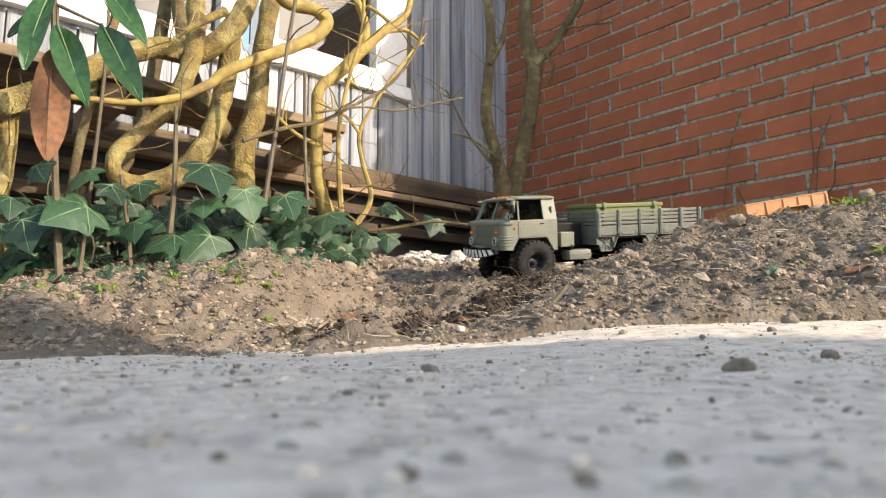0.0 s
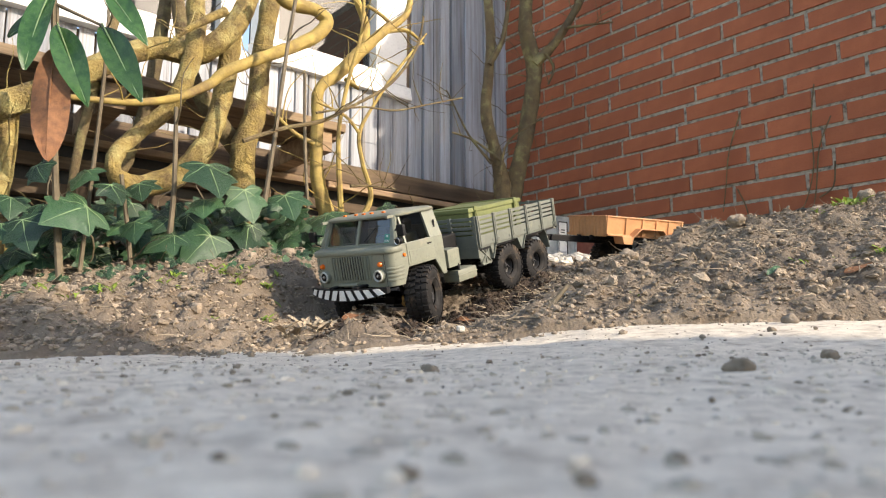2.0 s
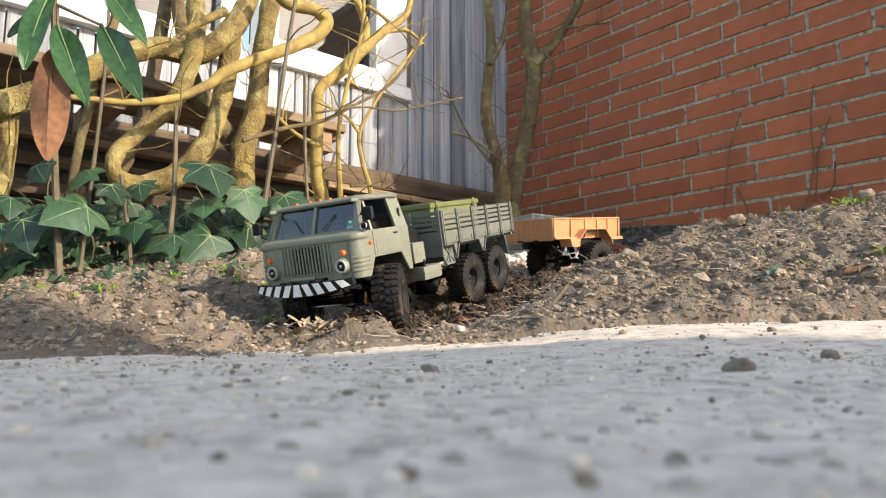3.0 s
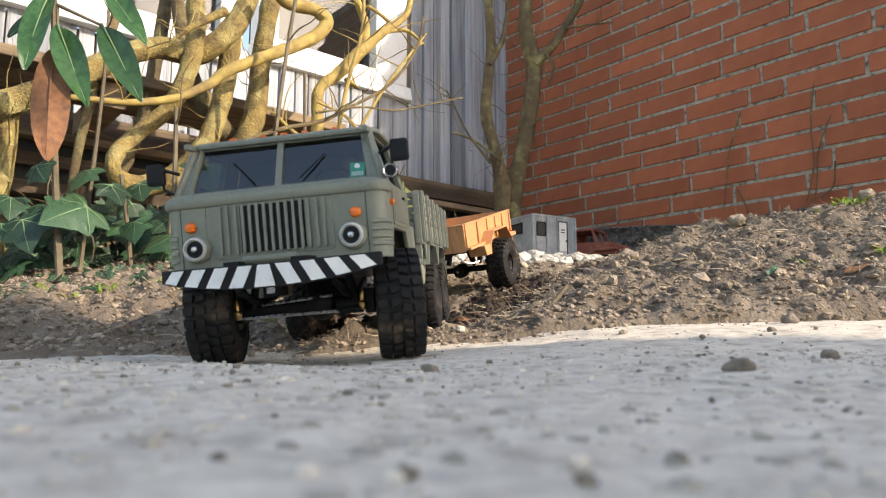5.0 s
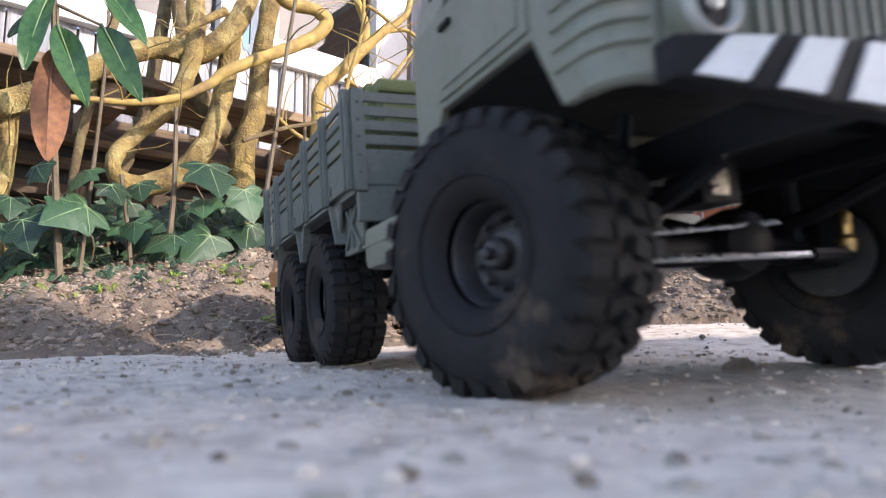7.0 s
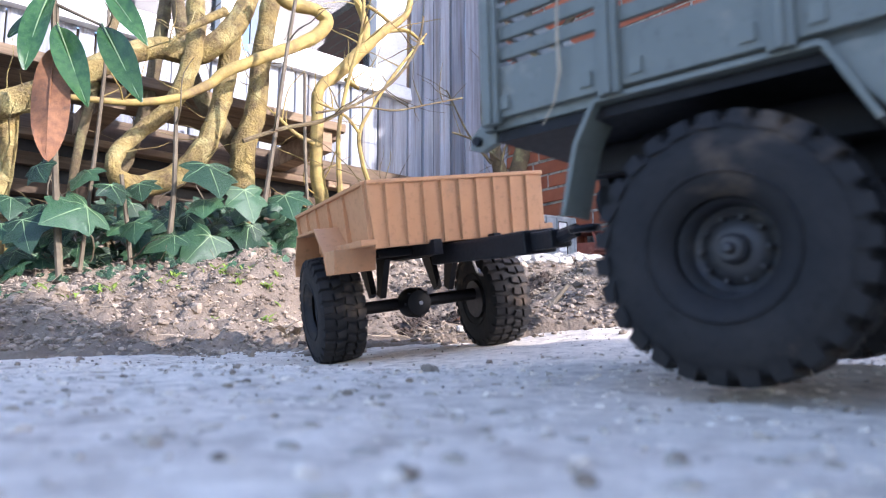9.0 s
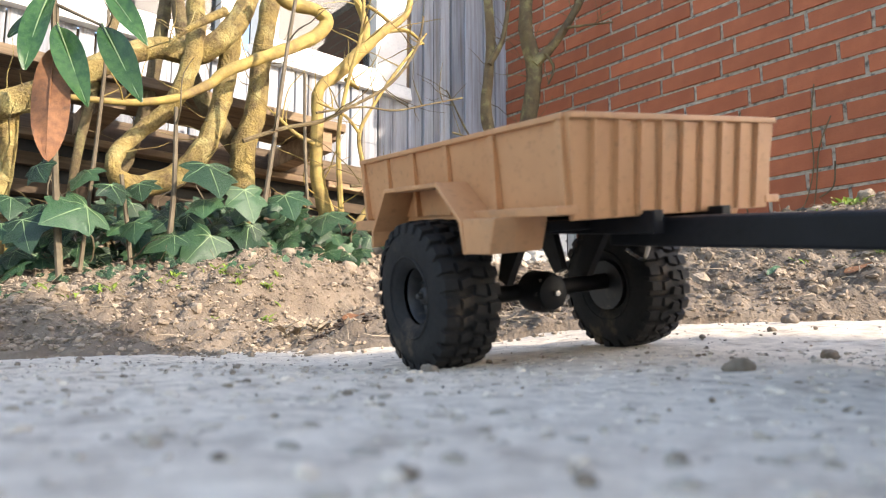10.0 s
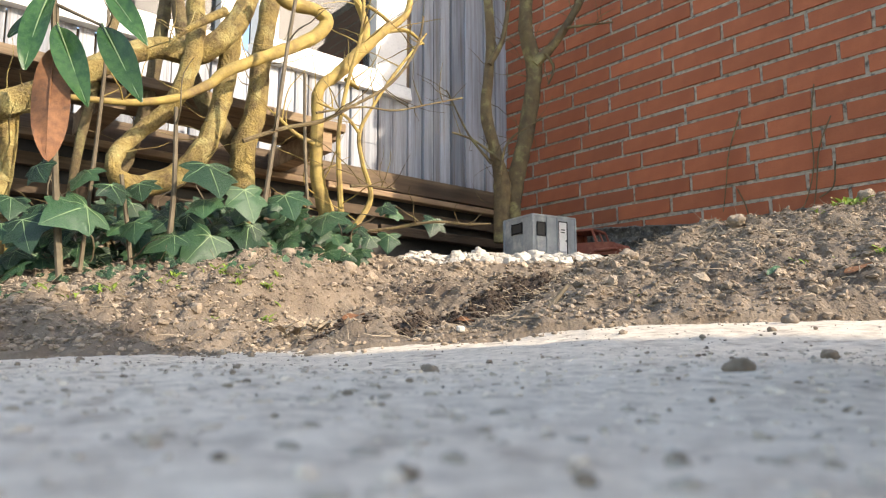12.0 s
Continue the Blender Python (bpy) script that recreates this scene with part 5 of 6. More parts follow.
limb(sapling, "twig", [(-0.311,1.594,0.573,0.0033), (-0.211,1.679,0.618,0.0028), (-0.128,1.748,0.633,0.0029), (-0.038,1.824,0.678,0.0023), (0.056,1.903,0.726,0.0024)], BARK_DARK, 6, 51, False)
limb(sapling, "twig", [(-0.246,1.753,0.426,0.0044), (-0.191,1.800,0.437,0.0030), (-0.133,1.849,0.440,0.0023)], BARK_DARK, 6, 62, False)
limb(sapling, "twig", [(-0.293, 2.20, 0.372, 0.006), (-0.18, 2.21, 0.388, 0.0055), (-0.03, 2.22, 0.412, 0.005), (0.08, 2.22, 0.404, 0.004), (0.16, 2.23, 0.408, 0.003)], BARK_DARK, 4, 73, False)
corner_tree = thing("corner_tree", "bare brown forked tree growing by the brick wall", "tree")
limb(corner_tree, "trunk", [(0.379,2.800,1.618,0.0305), (0.362,2.800,1.379,0.0305), (0.396,2.800,1.197,0.0352), (0.373,2.800,0.993,0.0352), (0.333,2.800,0.793,0.0352), (0.297,2.800,0.633,0.0399), (0.287,2.800,0.451,0.0422)], BARK_DARK, 12, 11)
limb(corner_tree, "branch", [(0.393,2.780,1.202,0.0256), (0.494,2.780,1.312,0.0186), (0.584,2.780,1.461,0.0163), (0.650,2.780,1.606,0.0117)], BARK_DARK, 12, 22)
limb(corner_tree, "branch", [(0.438,2.750,1.240,0.0069), (0.473,2.750,1.176,0.0058), (0.448,2.750,1.101,0.0046)], BARK_DARK, 3, 33)
limb(corner_tree, "branch", [(0.526,2.750,1.355,0.0069), (0.624,2.750,1.368,0.0046), (0.734,2.750,1.381,0.0035)], BARK_DARK, 3, 44)
corner_tree_b = thing("corner_tree", "slender bare tree before the shed boards", "tree")
limb(corner_tree_b, "trunk", [(0.184,2.700,1.560,0.0181), (0.201,2.700,1.305,0.0204), (0.194,2.700,1.155,0.0204), (0.179,2.700,0.958,0.0249), (0.219,2.700,0.777,0.0249), (0.241,2.700,0.646,0.0362), (0.233,2.700,0.412,0.0294)], BARK_DARK, 14, 13)
limb(corner_tree_b, "branch", [(0.193,2.680,1.159,0.0135), (0.246,2.680,1.258,0.0112), (0.272,2.680,1.396,0.0090), (0.290,2.680,1.549,0.0067)], BARK_DARK, 14, 24)
limb(corner_tree_b, "branch", [(0.234,2.660,0.742,0.0067), (0.129,2.660,0.825,0.0045), (0.037,2.660,0.861,0.0033)], BARK_DARK, 5, 35)
limb(corner_tree_b, "branch", [(0.197,2.660,0.730,0.0067), (0.106,2.660,0.849,0.0045), (0.049,2.660,0.968,0.0033), (0.014,2.660,1.041,0.0027)], BARK_DARK, 5, 46)
limb(corner_tree_b, "branch", [(0.229,2.640,0.679,0.0066), (0.265,2.640,0.819,0.0044), (0.404,2.640,0.914,0.0033)], BARK_DARK, 5, 57)
cane = thing("garden_cane", "dry brown upright garden cane in the ivy", "cane", group="canes in the ivy")
limb(cane, "stalk", [(-0.376,1.644,0.941,0.0054), (-0.399,1.625,0.717,0.0053), (-0.416,1.610,0.506,0.0058), (-0.431,1.598,0.348,0.0062)], CANE, 1, 0, False)
cane = thing("garden_cane", "dry brown upright garden cane in the ivy", "cane", group="canes in the ivy")
limb(cane, "stalk", [(-0.599,1.457,0.538,0.0048), (-0.595,1.460,0.358,0.0057), (-0.598,1.457,0.243,0.0067)], CANE, 1, 1, False)
cane = thing("garden_cane", "dry brown upright garden cane in the ivy", "cane", group="canes in the ivy")
limb(cane, "stalk", [(-0.356,1.661,0.702,0.0044), (-0.351,1.665,0.508,0.0044), (-0.341,1.673,0.349,0.0044)], CANE, 1, 2, False)
cane = thing("garden_cane", "dry brown upright garden cane in the ivy", "cane", group="canes in the ivy")
limb(cane, "stalk", [(-0.715,1.359,0.768,0.0027), (-0.714,1.359,0.578,0.0036), (-0.721,1.354,0.369,0.0044), (-0.729,1.347,0.157,0.0044)], CANE, 1, 3, False)
cane = thing("garden_cane", "dry brown upright garden cane in the ivy", "cane", group="canes in the ivy")
limb(cane, "stalk", [(-0.679,1.389,0.366,0.0045), (-0.665,1.400,0.259,0.0046), (-0.655,1.409,0.164,0.0055)], CANE, 1, 4, False)
laurel = thing("laurel_plant", "laurel seedling with long green leaves and one dead brown leaf", "plant")
limb(laurel, "stem", [(-0.799,1.300,0.748,0.0051), (-0.786,1.300,0.566,0.0055), (-0.767,1.300,0.355,0.0064), (-0.741,1.300,0.131,0.0076)], CANE, 0, 1, False)
IVY_LEAVES = [(-0.53, 1.47, 0.303, 0.086), (-0.46, 1.53, 0.332, 0.109), (-0.39, 1.63, 0.342, 0.106), (-0.46, 1.57, 0.254, 0.125), (-0.52, 1.49, 0.216, 0.118), (-0.58, 1.44, 0.215, 0.096), (-0.30, 1.71, 0.304, 0.122), (-0.53, 1.48, 0.372, 0.130), (-0.78, 1.26, 0.331, 0.069), (-0.73, 1.35, 0.341, 0.079), (-0.68, 1.35, 0.313, 0.073), (-0.71, 1.32, 0.245, 0.127), (-0.81, 1.28, 0.222, 0.092), (-0.64, 1.38, 0.241, 0.075), (-0.65, 1.41, 0.328, 0.077), (-0.19, 2.33, 0.358, 0.094), (-0.16, 2.35, 0.450, 0.067), (-0.21, 2.33, 0.464, 0.082), (-0.03, 2.46, 0.436, 0.095), (-0.25, 2.30, 0.351, 0.081), ]
VINES = [
    [(1.090, 2.382, 0.848), (1.057, 2.421, 0.709), (1.045, 2.435, 0.585), (1.035, 2.448, 0.491)],
    [(1.072, 2.403, 0.567), (1.090, 2.383, 0.500), (1.095, 2.377, 0.457)],
    [(1.255, 2.186, 0.879), (1.243, 2.200, 0.745), (1.243, 2.201, 0.607), (1.229, 2.217, 0.514), (1.213, 2.236, 0.456)],
    [(1.284, 2.152, 0.758), (1.257, 2.184, 0.661), (1.245, 2.198, 0.529), (1.236, 2.208, 0.464)],
    [(1.285, 2.150, 0.603), (1.278, 2.159, 0.520), (1.249, 2.194, 0.490)],
]


def ivy_mesh(seed):
    """A five-lobed leaf, stalk at the origin, tip along y, one unit wide."""
    rng = random.Random(seed)
    spec = [(0, -0.02), (0.22, -0.15), (0.46, -0.08), (0.36, 0.10), (0.53, 0.35), (0.30, 0.42), (0.0, 0.86)]
    pts = [(x * rng.uniform(0.92, 1.08), y * rng.uniform(0.95, 1.05)) for x, y in spec]
    edge = pts + [(-x * rng.uniform(0.92, 1.08), y) for x, y in pts[-2:0:-1]]
    # rounder outline
    n = len(edge)
    fine = []
    for i in range(n):
        a, b = Vector(edge[i]), Vector(edge[(i + 1) % n])
        fine += [a, a.lerp(b, 0.5) + (a.lerp(b, 0.5) - Vector((0, 0.28))) * 0.05]
    lift = lambda p: -0.10 * abs(p[0]) + 0.12 * p[1] * (0.8 - p[1]) - 0.25 * p[0] ** 2 + 0.05 * noise.noise(Vector((p[0] * 4, p[1] * 4, seed)))
    g = Geo()
    c = (0, 0.22)
    ring = [((p[0] - c[0]) * 0.5 + c[0], (p[1] - c[1]) * 0.5 + c[1]) for p in fine]
    n = len(fine)
    v = [(c[0], c[1], lift(c))] + [(x, y, lift((x, y))) for x, y in ring] + [(p[0], p[1], lift(p)) for p in fine]
    f = [(0, 1 + i, 1 + (i + 1) % n) for i in range(n)] + [(1 + i, 1 + n + i, 1 + n + (i + 1) % n, 1 + (i + 1) % n) for i in range(n)]
    g.add(v, f)
    for tip in ((0, 0.8), (0.46, 0.31), (-0.46, 0.31), (0.40, -0.08), (-0.40, -0.08)):
        q, m = [], 5
        side = Vector((tip[1], -tip[0])).normalized()
        for j in range(m):
            t = j / (m - 1)
            w = 0.012 * (1 - 0.8 * t)
            for s in (-1, 1):
                x, y = tip[0] * t + side.x * w * s, tip[1] * t + side.y * w * s
                q.append((x, y, lift((x, y)) + 0.010))
        g.add(q, [(2 * j, 2 * j + 1, 2 * j + 3, 2 * j + 2) for j in range(m - 1)], 1)
    return g.mesh("ivy_leaf", [IVY, IVY_VEIN], smooth=True)


def facing(p, normal, tip, size):
    """A leaf's pose: its face along normal, its tip along tip."""
    z = Vector(normal).normalized()
    y = (Vector(tip) - z * Vector(tip).dot(z)).normalized()
    x = y.cross(z)
    return Matrix(((x.x, y.x, z.x, p[0]), (x.y, y.y, z.y, p[1]), (x.z, y.z, z.z, p[2]), (0, 0, 0, 1))) @ Matrix.Scale(size, 4)


def ivy():
    shapes = [ivy_mesh(i) for i in range(4)]
    plant = thing("ivy_plant", "dark green ivy with pale-veined leaves covering the bank", "ivy", kind="")
    rng = random.Random(12)
    spots = [(p, 1) for p in IVY_LEAVES]
    for _ in range(330):
        u = rng.random()
        x = -0.95 + 0.72 * u
        y = 1.27 + 0.48 * u + rng.uniform(-0.04, 0.22)
        top = 0.15 - 0.05 * u
        z = float(soil_height([x], [y], False)[0]) + 0.01 + rng.random() ** 1.4 * top
        spots.append(((x, y, z, rng.uniform(0.030, 0.075)), 0))
    for _ in range(130):
        x = rng.uniform(-0.9, -0.25)
        y = 1.14 + 0.6 * (x + 0.9) + rng.uniform(-0.1, 0.1)
        spots.append(((x, y, float(soil_height([x], [y], False)[0]) + rng.uniform(0.006, 0.02), rng.uniform(0.012, 0.028)), 0))
    for k, ((x, y, z, size), big) in enumerate(spots):
        o = new("leaf", shapes[k % 4])
        o.parent = plant
        n = (rng.uniform(-0.3, 0.75), -1.0 + rng.uniform(0, 0.4), rng.uniform(0.2, 0.9)) if big else (rng.uniform(-0.8, 0.9), -1.0, rng.uniform(0.0, 1.3))
        o.matrix_basis = facing((x, y, z + (0.3 * size if big else 0)), n, (rng.uniform(-0.8, 0.8), -0.3, rng.uniform(-1.1, -0.3)), size * (0.98 if big else 1))
    for k in range(22):
        u = rng.random()
        x, y = -0.95 + 0.75 * u, 1.34 + 0.46 * u + rng.uniform(0, 0.15)
        z = float(soil_height([x], [y], False)[0])
        q = [(x, y, z - 0.01, 0.0028)]
        for j in range(4):
            x, y, z = x + rng.uniform(-0.06, 0.06), y + rng.uniform(-0.03, 0.03), z + rng.uniform(0.0, 0.07)
            q.append((x, y, z, 0.0026 - 0.0004 * j))
        part("vine_stem", Geo().tube(q, 5, sub=3), CANE, plant)


def long_leaf(fold, wave, seed):
    """A long leaf along y, one unit long."""
    g = Geo()
    n, v, f = 14, [], []
    for i in range(n + 1):
        t = i / n
        w = 0.148 * math.sin(math.pi * min(t * 0.97 + 0.015, 1)) ** 0.75 * (1.08 - 0.2 * t)
        for s in (-1, -0.5, 0, 0.5, 1):
            v.append((s * w, t, fold * abs(s) * w + wave * math.sin(t * 7 + s) * 0.06 * abs(s) - 0.25 * (t - 0.4) ** 2))
    for i in range(n):
        for k in range(4):
            f.append((5 * i + k, 5 * i + k + 1, 5 * i + 6 + k, 5 * i + 5 + k))
    return g.add(v, f)


def laurel_leaves():
    rng = random.Random(3)
    for a, b, mat, fold, lab in (((-0.795, 1.285, 0.725), (-0.805, 1.25, 0.531), LAUREL, 0.3, ""), ((-0.780, 1.29, 0.655), (-0.690, 1.25, 0.478), LAUREL, 0.5, ""), ((-0.690, 1.29, 0.655), (-0.586, 1.25, 0.485), LAUREL, 0.4, ""),
                                 ((-0.690, 1.29, 0.735), (-0.585, 1.25, 0.622), LAUREL, 0.3, ""), ((-0.778, 1.285, 0.600), (-0.752, 1.25, 0.352), DEAD_LEAF, -0.25, "dead brown leaf"), ((-0.79, 1.30, 0.70), (-0.87, 1.28, 0.62), LAUREL, 0.4, "")):
        a, b = Vector(a), Vector(b)
        o = part("leaf", long_leaf(fold, 1.0 if mat is DEAD_LEAF else 0.4, 1), mat, laurel, lab, smooth=True)
        o.matrix_basis = facing(a, (rng.uniform(0.0, 0.5), -1, 0.35), b - a, (b - a).length)
        part("midrib", Geo().tube([(0, 0.0, 0.006, 0.008), (0, 0.45, 0.005, 0.006), (0, 0.95, -0.068, 0.003)], 5, sub=4), IVY_VEIN if mat is LAUREL else DEAD_LEAF, o)
    for p in ((-0.786, 1.3, 0.66), (-0.69, 1.29, 0.65)):
        part("leaf_stalk", Geo().tube([(-0.79, 1.30, 0.70, 0.004), (*p, 0.003)], 5), CANE, laurel)


ivy()
laurel_leaves()
vine = thing("wall_creeper", "bare thin creeper stems clinging to the brick wall", "creeper")
for pts in VINES:
    part("stem", Geo().tube([(*p, 0.0028 - 0.0003 * i) for i, p in enumerate(pts)], 5, sub=4, rough=0.3), BARK_DARK, vine)


# ---------------------------------------------------------------- toys on the terrace
def toy_cabin():
    C = thing("toy_cabin", "worn blue-grey model site cabin with a window and a pale door", "model cabin", pose(0.338, 2.50, 0.326, 0, 0, 30.0))
    w, d, h = 0.205, 0.185, 0.165
    # x along the long side, y back along the end
    part("cabin_shell", Geo().box(0, w, 0, d, 0, h), CABIN, C, bevel=0.002)
    part("roof_rim", Geo().box(-0.003, w + 0.003, -0.003, d + 0.003, h - 0.004, h + 0.005), CABIN, C, bevel=0.002)
    for x in (0.0, 0.066, 0.118, w):
        part("corner_post", Geo().box(x - 0.004, x + 0.004, -0.005, 0.002, 0, h), CABIN, C, bevel=0.001)
    for y in (0.0, d):
        part("corner_post", Geo().box(-0.005, 0.002, y - 0.004, y + 0.004, 0, h), CABIN, C, bevel=0.001)
    for x0, x1, z0, z1 in ((0.018, 0.056, 0.088, 0.138),):
        part("window", Geo().box(x0, x1, -0.003, 0.001, z0, z1), DARK, C, "dark window", bevel=0.001)
        part("window_frame", Geo().bar((x0, -0.003, z0), (x1, -0.003, z0), 0.004).bar((x0, -0.003, z1), (x1, -0.003, z1), 0.004).bar((x0, -0.003, z0), (x0, -0.003, z1), 0.004).bar((x1, -0.003, z0), (x1, -0.003, z1), 0.004), BLACK, C)
    part("lower_panel", Geo().box(0.016, 0.058, -0.0025, 0.001, 0.02, 0.082), CABIN, C, bevel=0.001)
    dr = part("door", Geo().box(0.122, 0.160, -0.004, 0.001, 0.008, 0.145), BAR_WHITE, C, "off-white door with dark edges", bevel=0.001)
    part("door_frame", Geo().bar((0.120, -0.003, 0.008), (0.120, -0.003, 0.147), 0.004).bar((0.162, -0.003, 0.008), (0.162, -0.003, 0.147), 0.004).bar((0.120, -0.003, 0.147), (0.162, -0.003, 0.147), 0.004), BLACK, dr)
    for k in range(2):
        part("sign_bar", Geo().box(0.132, 0.150, -0.0052, -0.004, 0.104 + 0.010 * k, 0.108 + 0.010 * k), BLACK, dr)
    part("door_handle", Geo().box(0.154, 0.157, -0.009, -0.004, 0.070, 0.078), BLACK, dr)
    ed = part("end_window", Geo().box(-0.003, 0.001, 0.065, 0.130, 0.105, 0.140), DARK, C, "dark end window", bevel=0.001)
    part("window_frame", Geo().bar((-0.003, 0.065, 0.105), (-0.003, 0.130, 0.105), 0.004).bar((-0.003, 0.065, 0.14), (-0.003, 0.130, 0.14), 0.004).bar((-0.003, 0.065, 0.1), (-0.003, 0.065, 0.145), 0.004).bar((-0.003, 0.130, 0.1), (-0.003, 0.130, 0.145), 0.004), BLACK, ed)
    part("end_door", Geo().box(-0.0025, 0.001, 0.067, 0.128, 0.01, 0.098), CABIN, C, bevel=0.001)


def toy_wreck():
    C = thing("toy_wreck", "rust-red wrecked model lorry cab without wheels", "model wreck", pose(0.59, 2.63, 0.342, 0, 0, -38.0))
    side = [(-0.07, 0.0), (0.13, 0.0), (0.13, 0.030), (0.118, 0.045), (0.045, 0.052), (0.030, 0.100), (0.018, 0.106), (-0.066, 0.106), (-0.07, 0.098)]
    for s in (1, -1):
        part("side_panel", Geo().prism([(-0.07, 0.0), (0.13, 0.0), (0.13, 0.030), (0.118, 0.045), (0.045, 0.052), (-0.07, 0.052)], 1, s * 0.060, s * 0.066), RUST, C, bevel=0.001)
        part("pillar", Geo().bar((0.045, s * 0.062, 0.050), (0.028, s * 0.060, 0.100), 0.007), RUST, C)
        part("pillar", Geo().bar((-0.060, s * 0.062, 0.050), (-0.060, s * 0.060, 0.100), 0.010), RUST, C)
        part("mudguard", Geo().box(0.040, 0.132, s * 0.066, s * 0.080, 0.014, 0.024), RUST, C, bevel=0.004)
    part("bonnet", Geo().prism([(0.045, 0.050), (0.118, 0.043), (0.131, 0.030), (0.131, 0.0), (0.126, 0.0), (0.124, 0.028), (0.114, 0.038), (0.045, 0.044)], 1, -0.060, 0.060), RUST, C, bevel=0.001)
    part("roof", Geo().box(-0.068, 0.030, -0.064, 0.064, 0.098, 0.108), RUST, C, bevel=0.004, smooth=True)
    part("screen_pillar", Geo().bar((0.045, 0, 0.050), (0.028, 0, 0.100), 0.005), RUST, C)
    part("back_panel", Geo().box(-0.070, -0.066, -0.060, 0.060, 0.0, 0.100), RUST, C)
    part("cab_floor", Geo().box(-0.066, 0.125, -0.059, 0.059, 0.0, 0.006), DARK, C)
    part("bumper", Geo().box(0.130, 0.138, -0.066, 0.066, 0.004, 0.014), RUST, C, bevel=0.002)


toy_cabin()
toy_wreck()


# ---------------------------------------------------------------- crumbs, stones, straw
_PHI = (1 + 5 ** 0.5) / 2
ICO_V = np.array([(-1, _PHI, 0), (1, _PHI, 0), (-1, -_PHI, 0), (1, -_PHI, 0), (0, -1, _PHI), (0, 1, _PHI), (0, -1, -_PHI), (0, 1, -_PHI), (_PHI, 0, -1), (_PHI, 0, 1), (-_PHI, 0, -1), (-_PHI, 0, 1)]) / 1.9
ICO_F = [(0, 11, 5), (0, 5, 1), (0, 1, 7), (0, 7, 10), (0, 10, 11), (1, 5, 9), (5, 11, 4), (11, 10, 2), (10, 7, 6), (7, 1, 8), (3, 9, 4), (3, 4, 2), (3, 2, 6), (3, 6, 8), (3, 8, 9), (4, 9, 5), (2, 4, 11), (6, 2, 10), (8, 6, 7), (9, 8, 1)]


def crumbs(name, places, sizes, mat, seed, flat=0.75):
    """Many angular crumbs in one mesh."""
    rng = np.random.RandomState(seed)
    n = len(sizes)
    V = ICO_V[None] * (1 + rng.uniform(-0.32, 0.32, (n, 12, 1))) * rng.uniform(0.7, 1.3, (n, 1, 3)) * np.array([1, 1, flat])
    a = rng.uniform(0, 2 * np.pi, n)
    c, s = np.cos(a)[:, None], np.sin(a)[:, None]
    V = np.stack([V[:, :, 0] * c - V[:, :, 1] * s, V[:, :, 0] * s + V[:, :, 1] * c, V[:, :, 2]], 2) * np.asarray(sizes)[:, None, None] + np.asarray(places)[:, None, :]
    F = (np.array(ICO_F)[None] + 12 * np.arange(n)[:, None, None]).reshape(-1, 3)
    me = bpy.data.meshes.new(name)
    me.from_pydata(V.reshape(-1, 3).tolist(), [], F.tolist())
    me.materials.append(mat)
    return new(name, me)


def spread(n, xr, yr, size, seed, power=3.0, height=soil_height, sink=0.25, keep=None):
    rng = np.random.RandomState(seed)
    x, y = rng.uniform(*xr, n), rng.uniform(*yr, n)
    if keep is not None:
        k = keep(x, y, rng)
        x, y = x[k], y[k]
    s = size[0] + (size[1] - size[0]) * rng.rand(len(x)) ** power
    z = height(x, y) + s * (0.5 - sink)
    return np.stack([x, y, z], 1), s


def off_track(x, y, rng):
    d = np.sqrt(((x[:, None] - PRESS[None, ::3, 0]) ** 2 + (y[:, None] - PRESS[None, ::3, 1]) ** 2).min(1))
    return (d > 0.035) | (rng.rand(len(x)) < 0.25)


def in_view(x, y, rng):
    return off_track(x, y, rng) & (rng.rand(len(x)) > 0.85 * fresh_shade_amount(x, y)) & (np.abs(x) < 0.72 * y + 0.05)


ob = crumbs("soil_crumbs", *spread(60000, (-1.15, 1.2), (0.83, 1.85), (0.0010, 0.0054), 1, 3.4, keep=in_view), CLOD, 1)
tagged(ob, "dry grey-brown soil crumbs strewn over the bed", "soil crumbs", kind="stuff")
ob = crumbs("soil_lumps", *spread(1000, (-1.1, 1.2), (0.88, 1.9), (0.005, 0.013), 2, 2.8, keep=in_view), CLOD, 2)
tagged(ob, "larger dry lumps of soil on the banks", "soil lumps", kind="stuff")
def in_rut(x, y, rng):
    return rng.rand(len(x)) < 1.3 * fresh_shade_amount(x, y)


# dark crumbs thicken the moist soil and the painted shade on the bank
ob = crumbs("fresh_soil", *spread(30000, (-0.5, 0.45), (0.90, 1.66), (0.0014, 0.0062), 9, 2.8, keep=in_rut, sink=0.3), SHADED_WET_CLOD, 9)
tagged(ob, "fresh soil churned up in the wheel rut, darkened for bank shade", "soil crumbs", kind="stuff")
ob = crumbs("terrace_gravel", *spread(2600, (-0.35, 1.2), (1.75, 2.75), (0.004, 0.015), 3, 2.2), CLOD, 3)
tagged(ob, "coarse gravelly soil on the terrace by the walls", "gravel", kind="stuff")
ob = crumbs("pale_rubble", *spread(1500, (-0.14, 0.55), (2.18, 2.52), (0.004, 0.022), 4, 2.2, keep=lambda x, y, r: off_track(x, y, r)), RUBBLE, 4)
tagged(ob, "pale mortar rubble and gravel before the toys", "rubble", kind="stuff")
ob = crumbs("slab_edge_crumbs", *spread(2600, (-0.75, 0.75), (0.76, 0.88), (0.0008, 0.0050), 6, 3.0, height=slab_height, sink=0.1, keep=lambda x, y, r: r.rand(len(x)) < ((y - 0.74) / 0.14) ** 2), CLOD, 6)
tagged(ob, "soil crumbs spilled over the edge of the slab", "soil crumbs", kind="stuff")
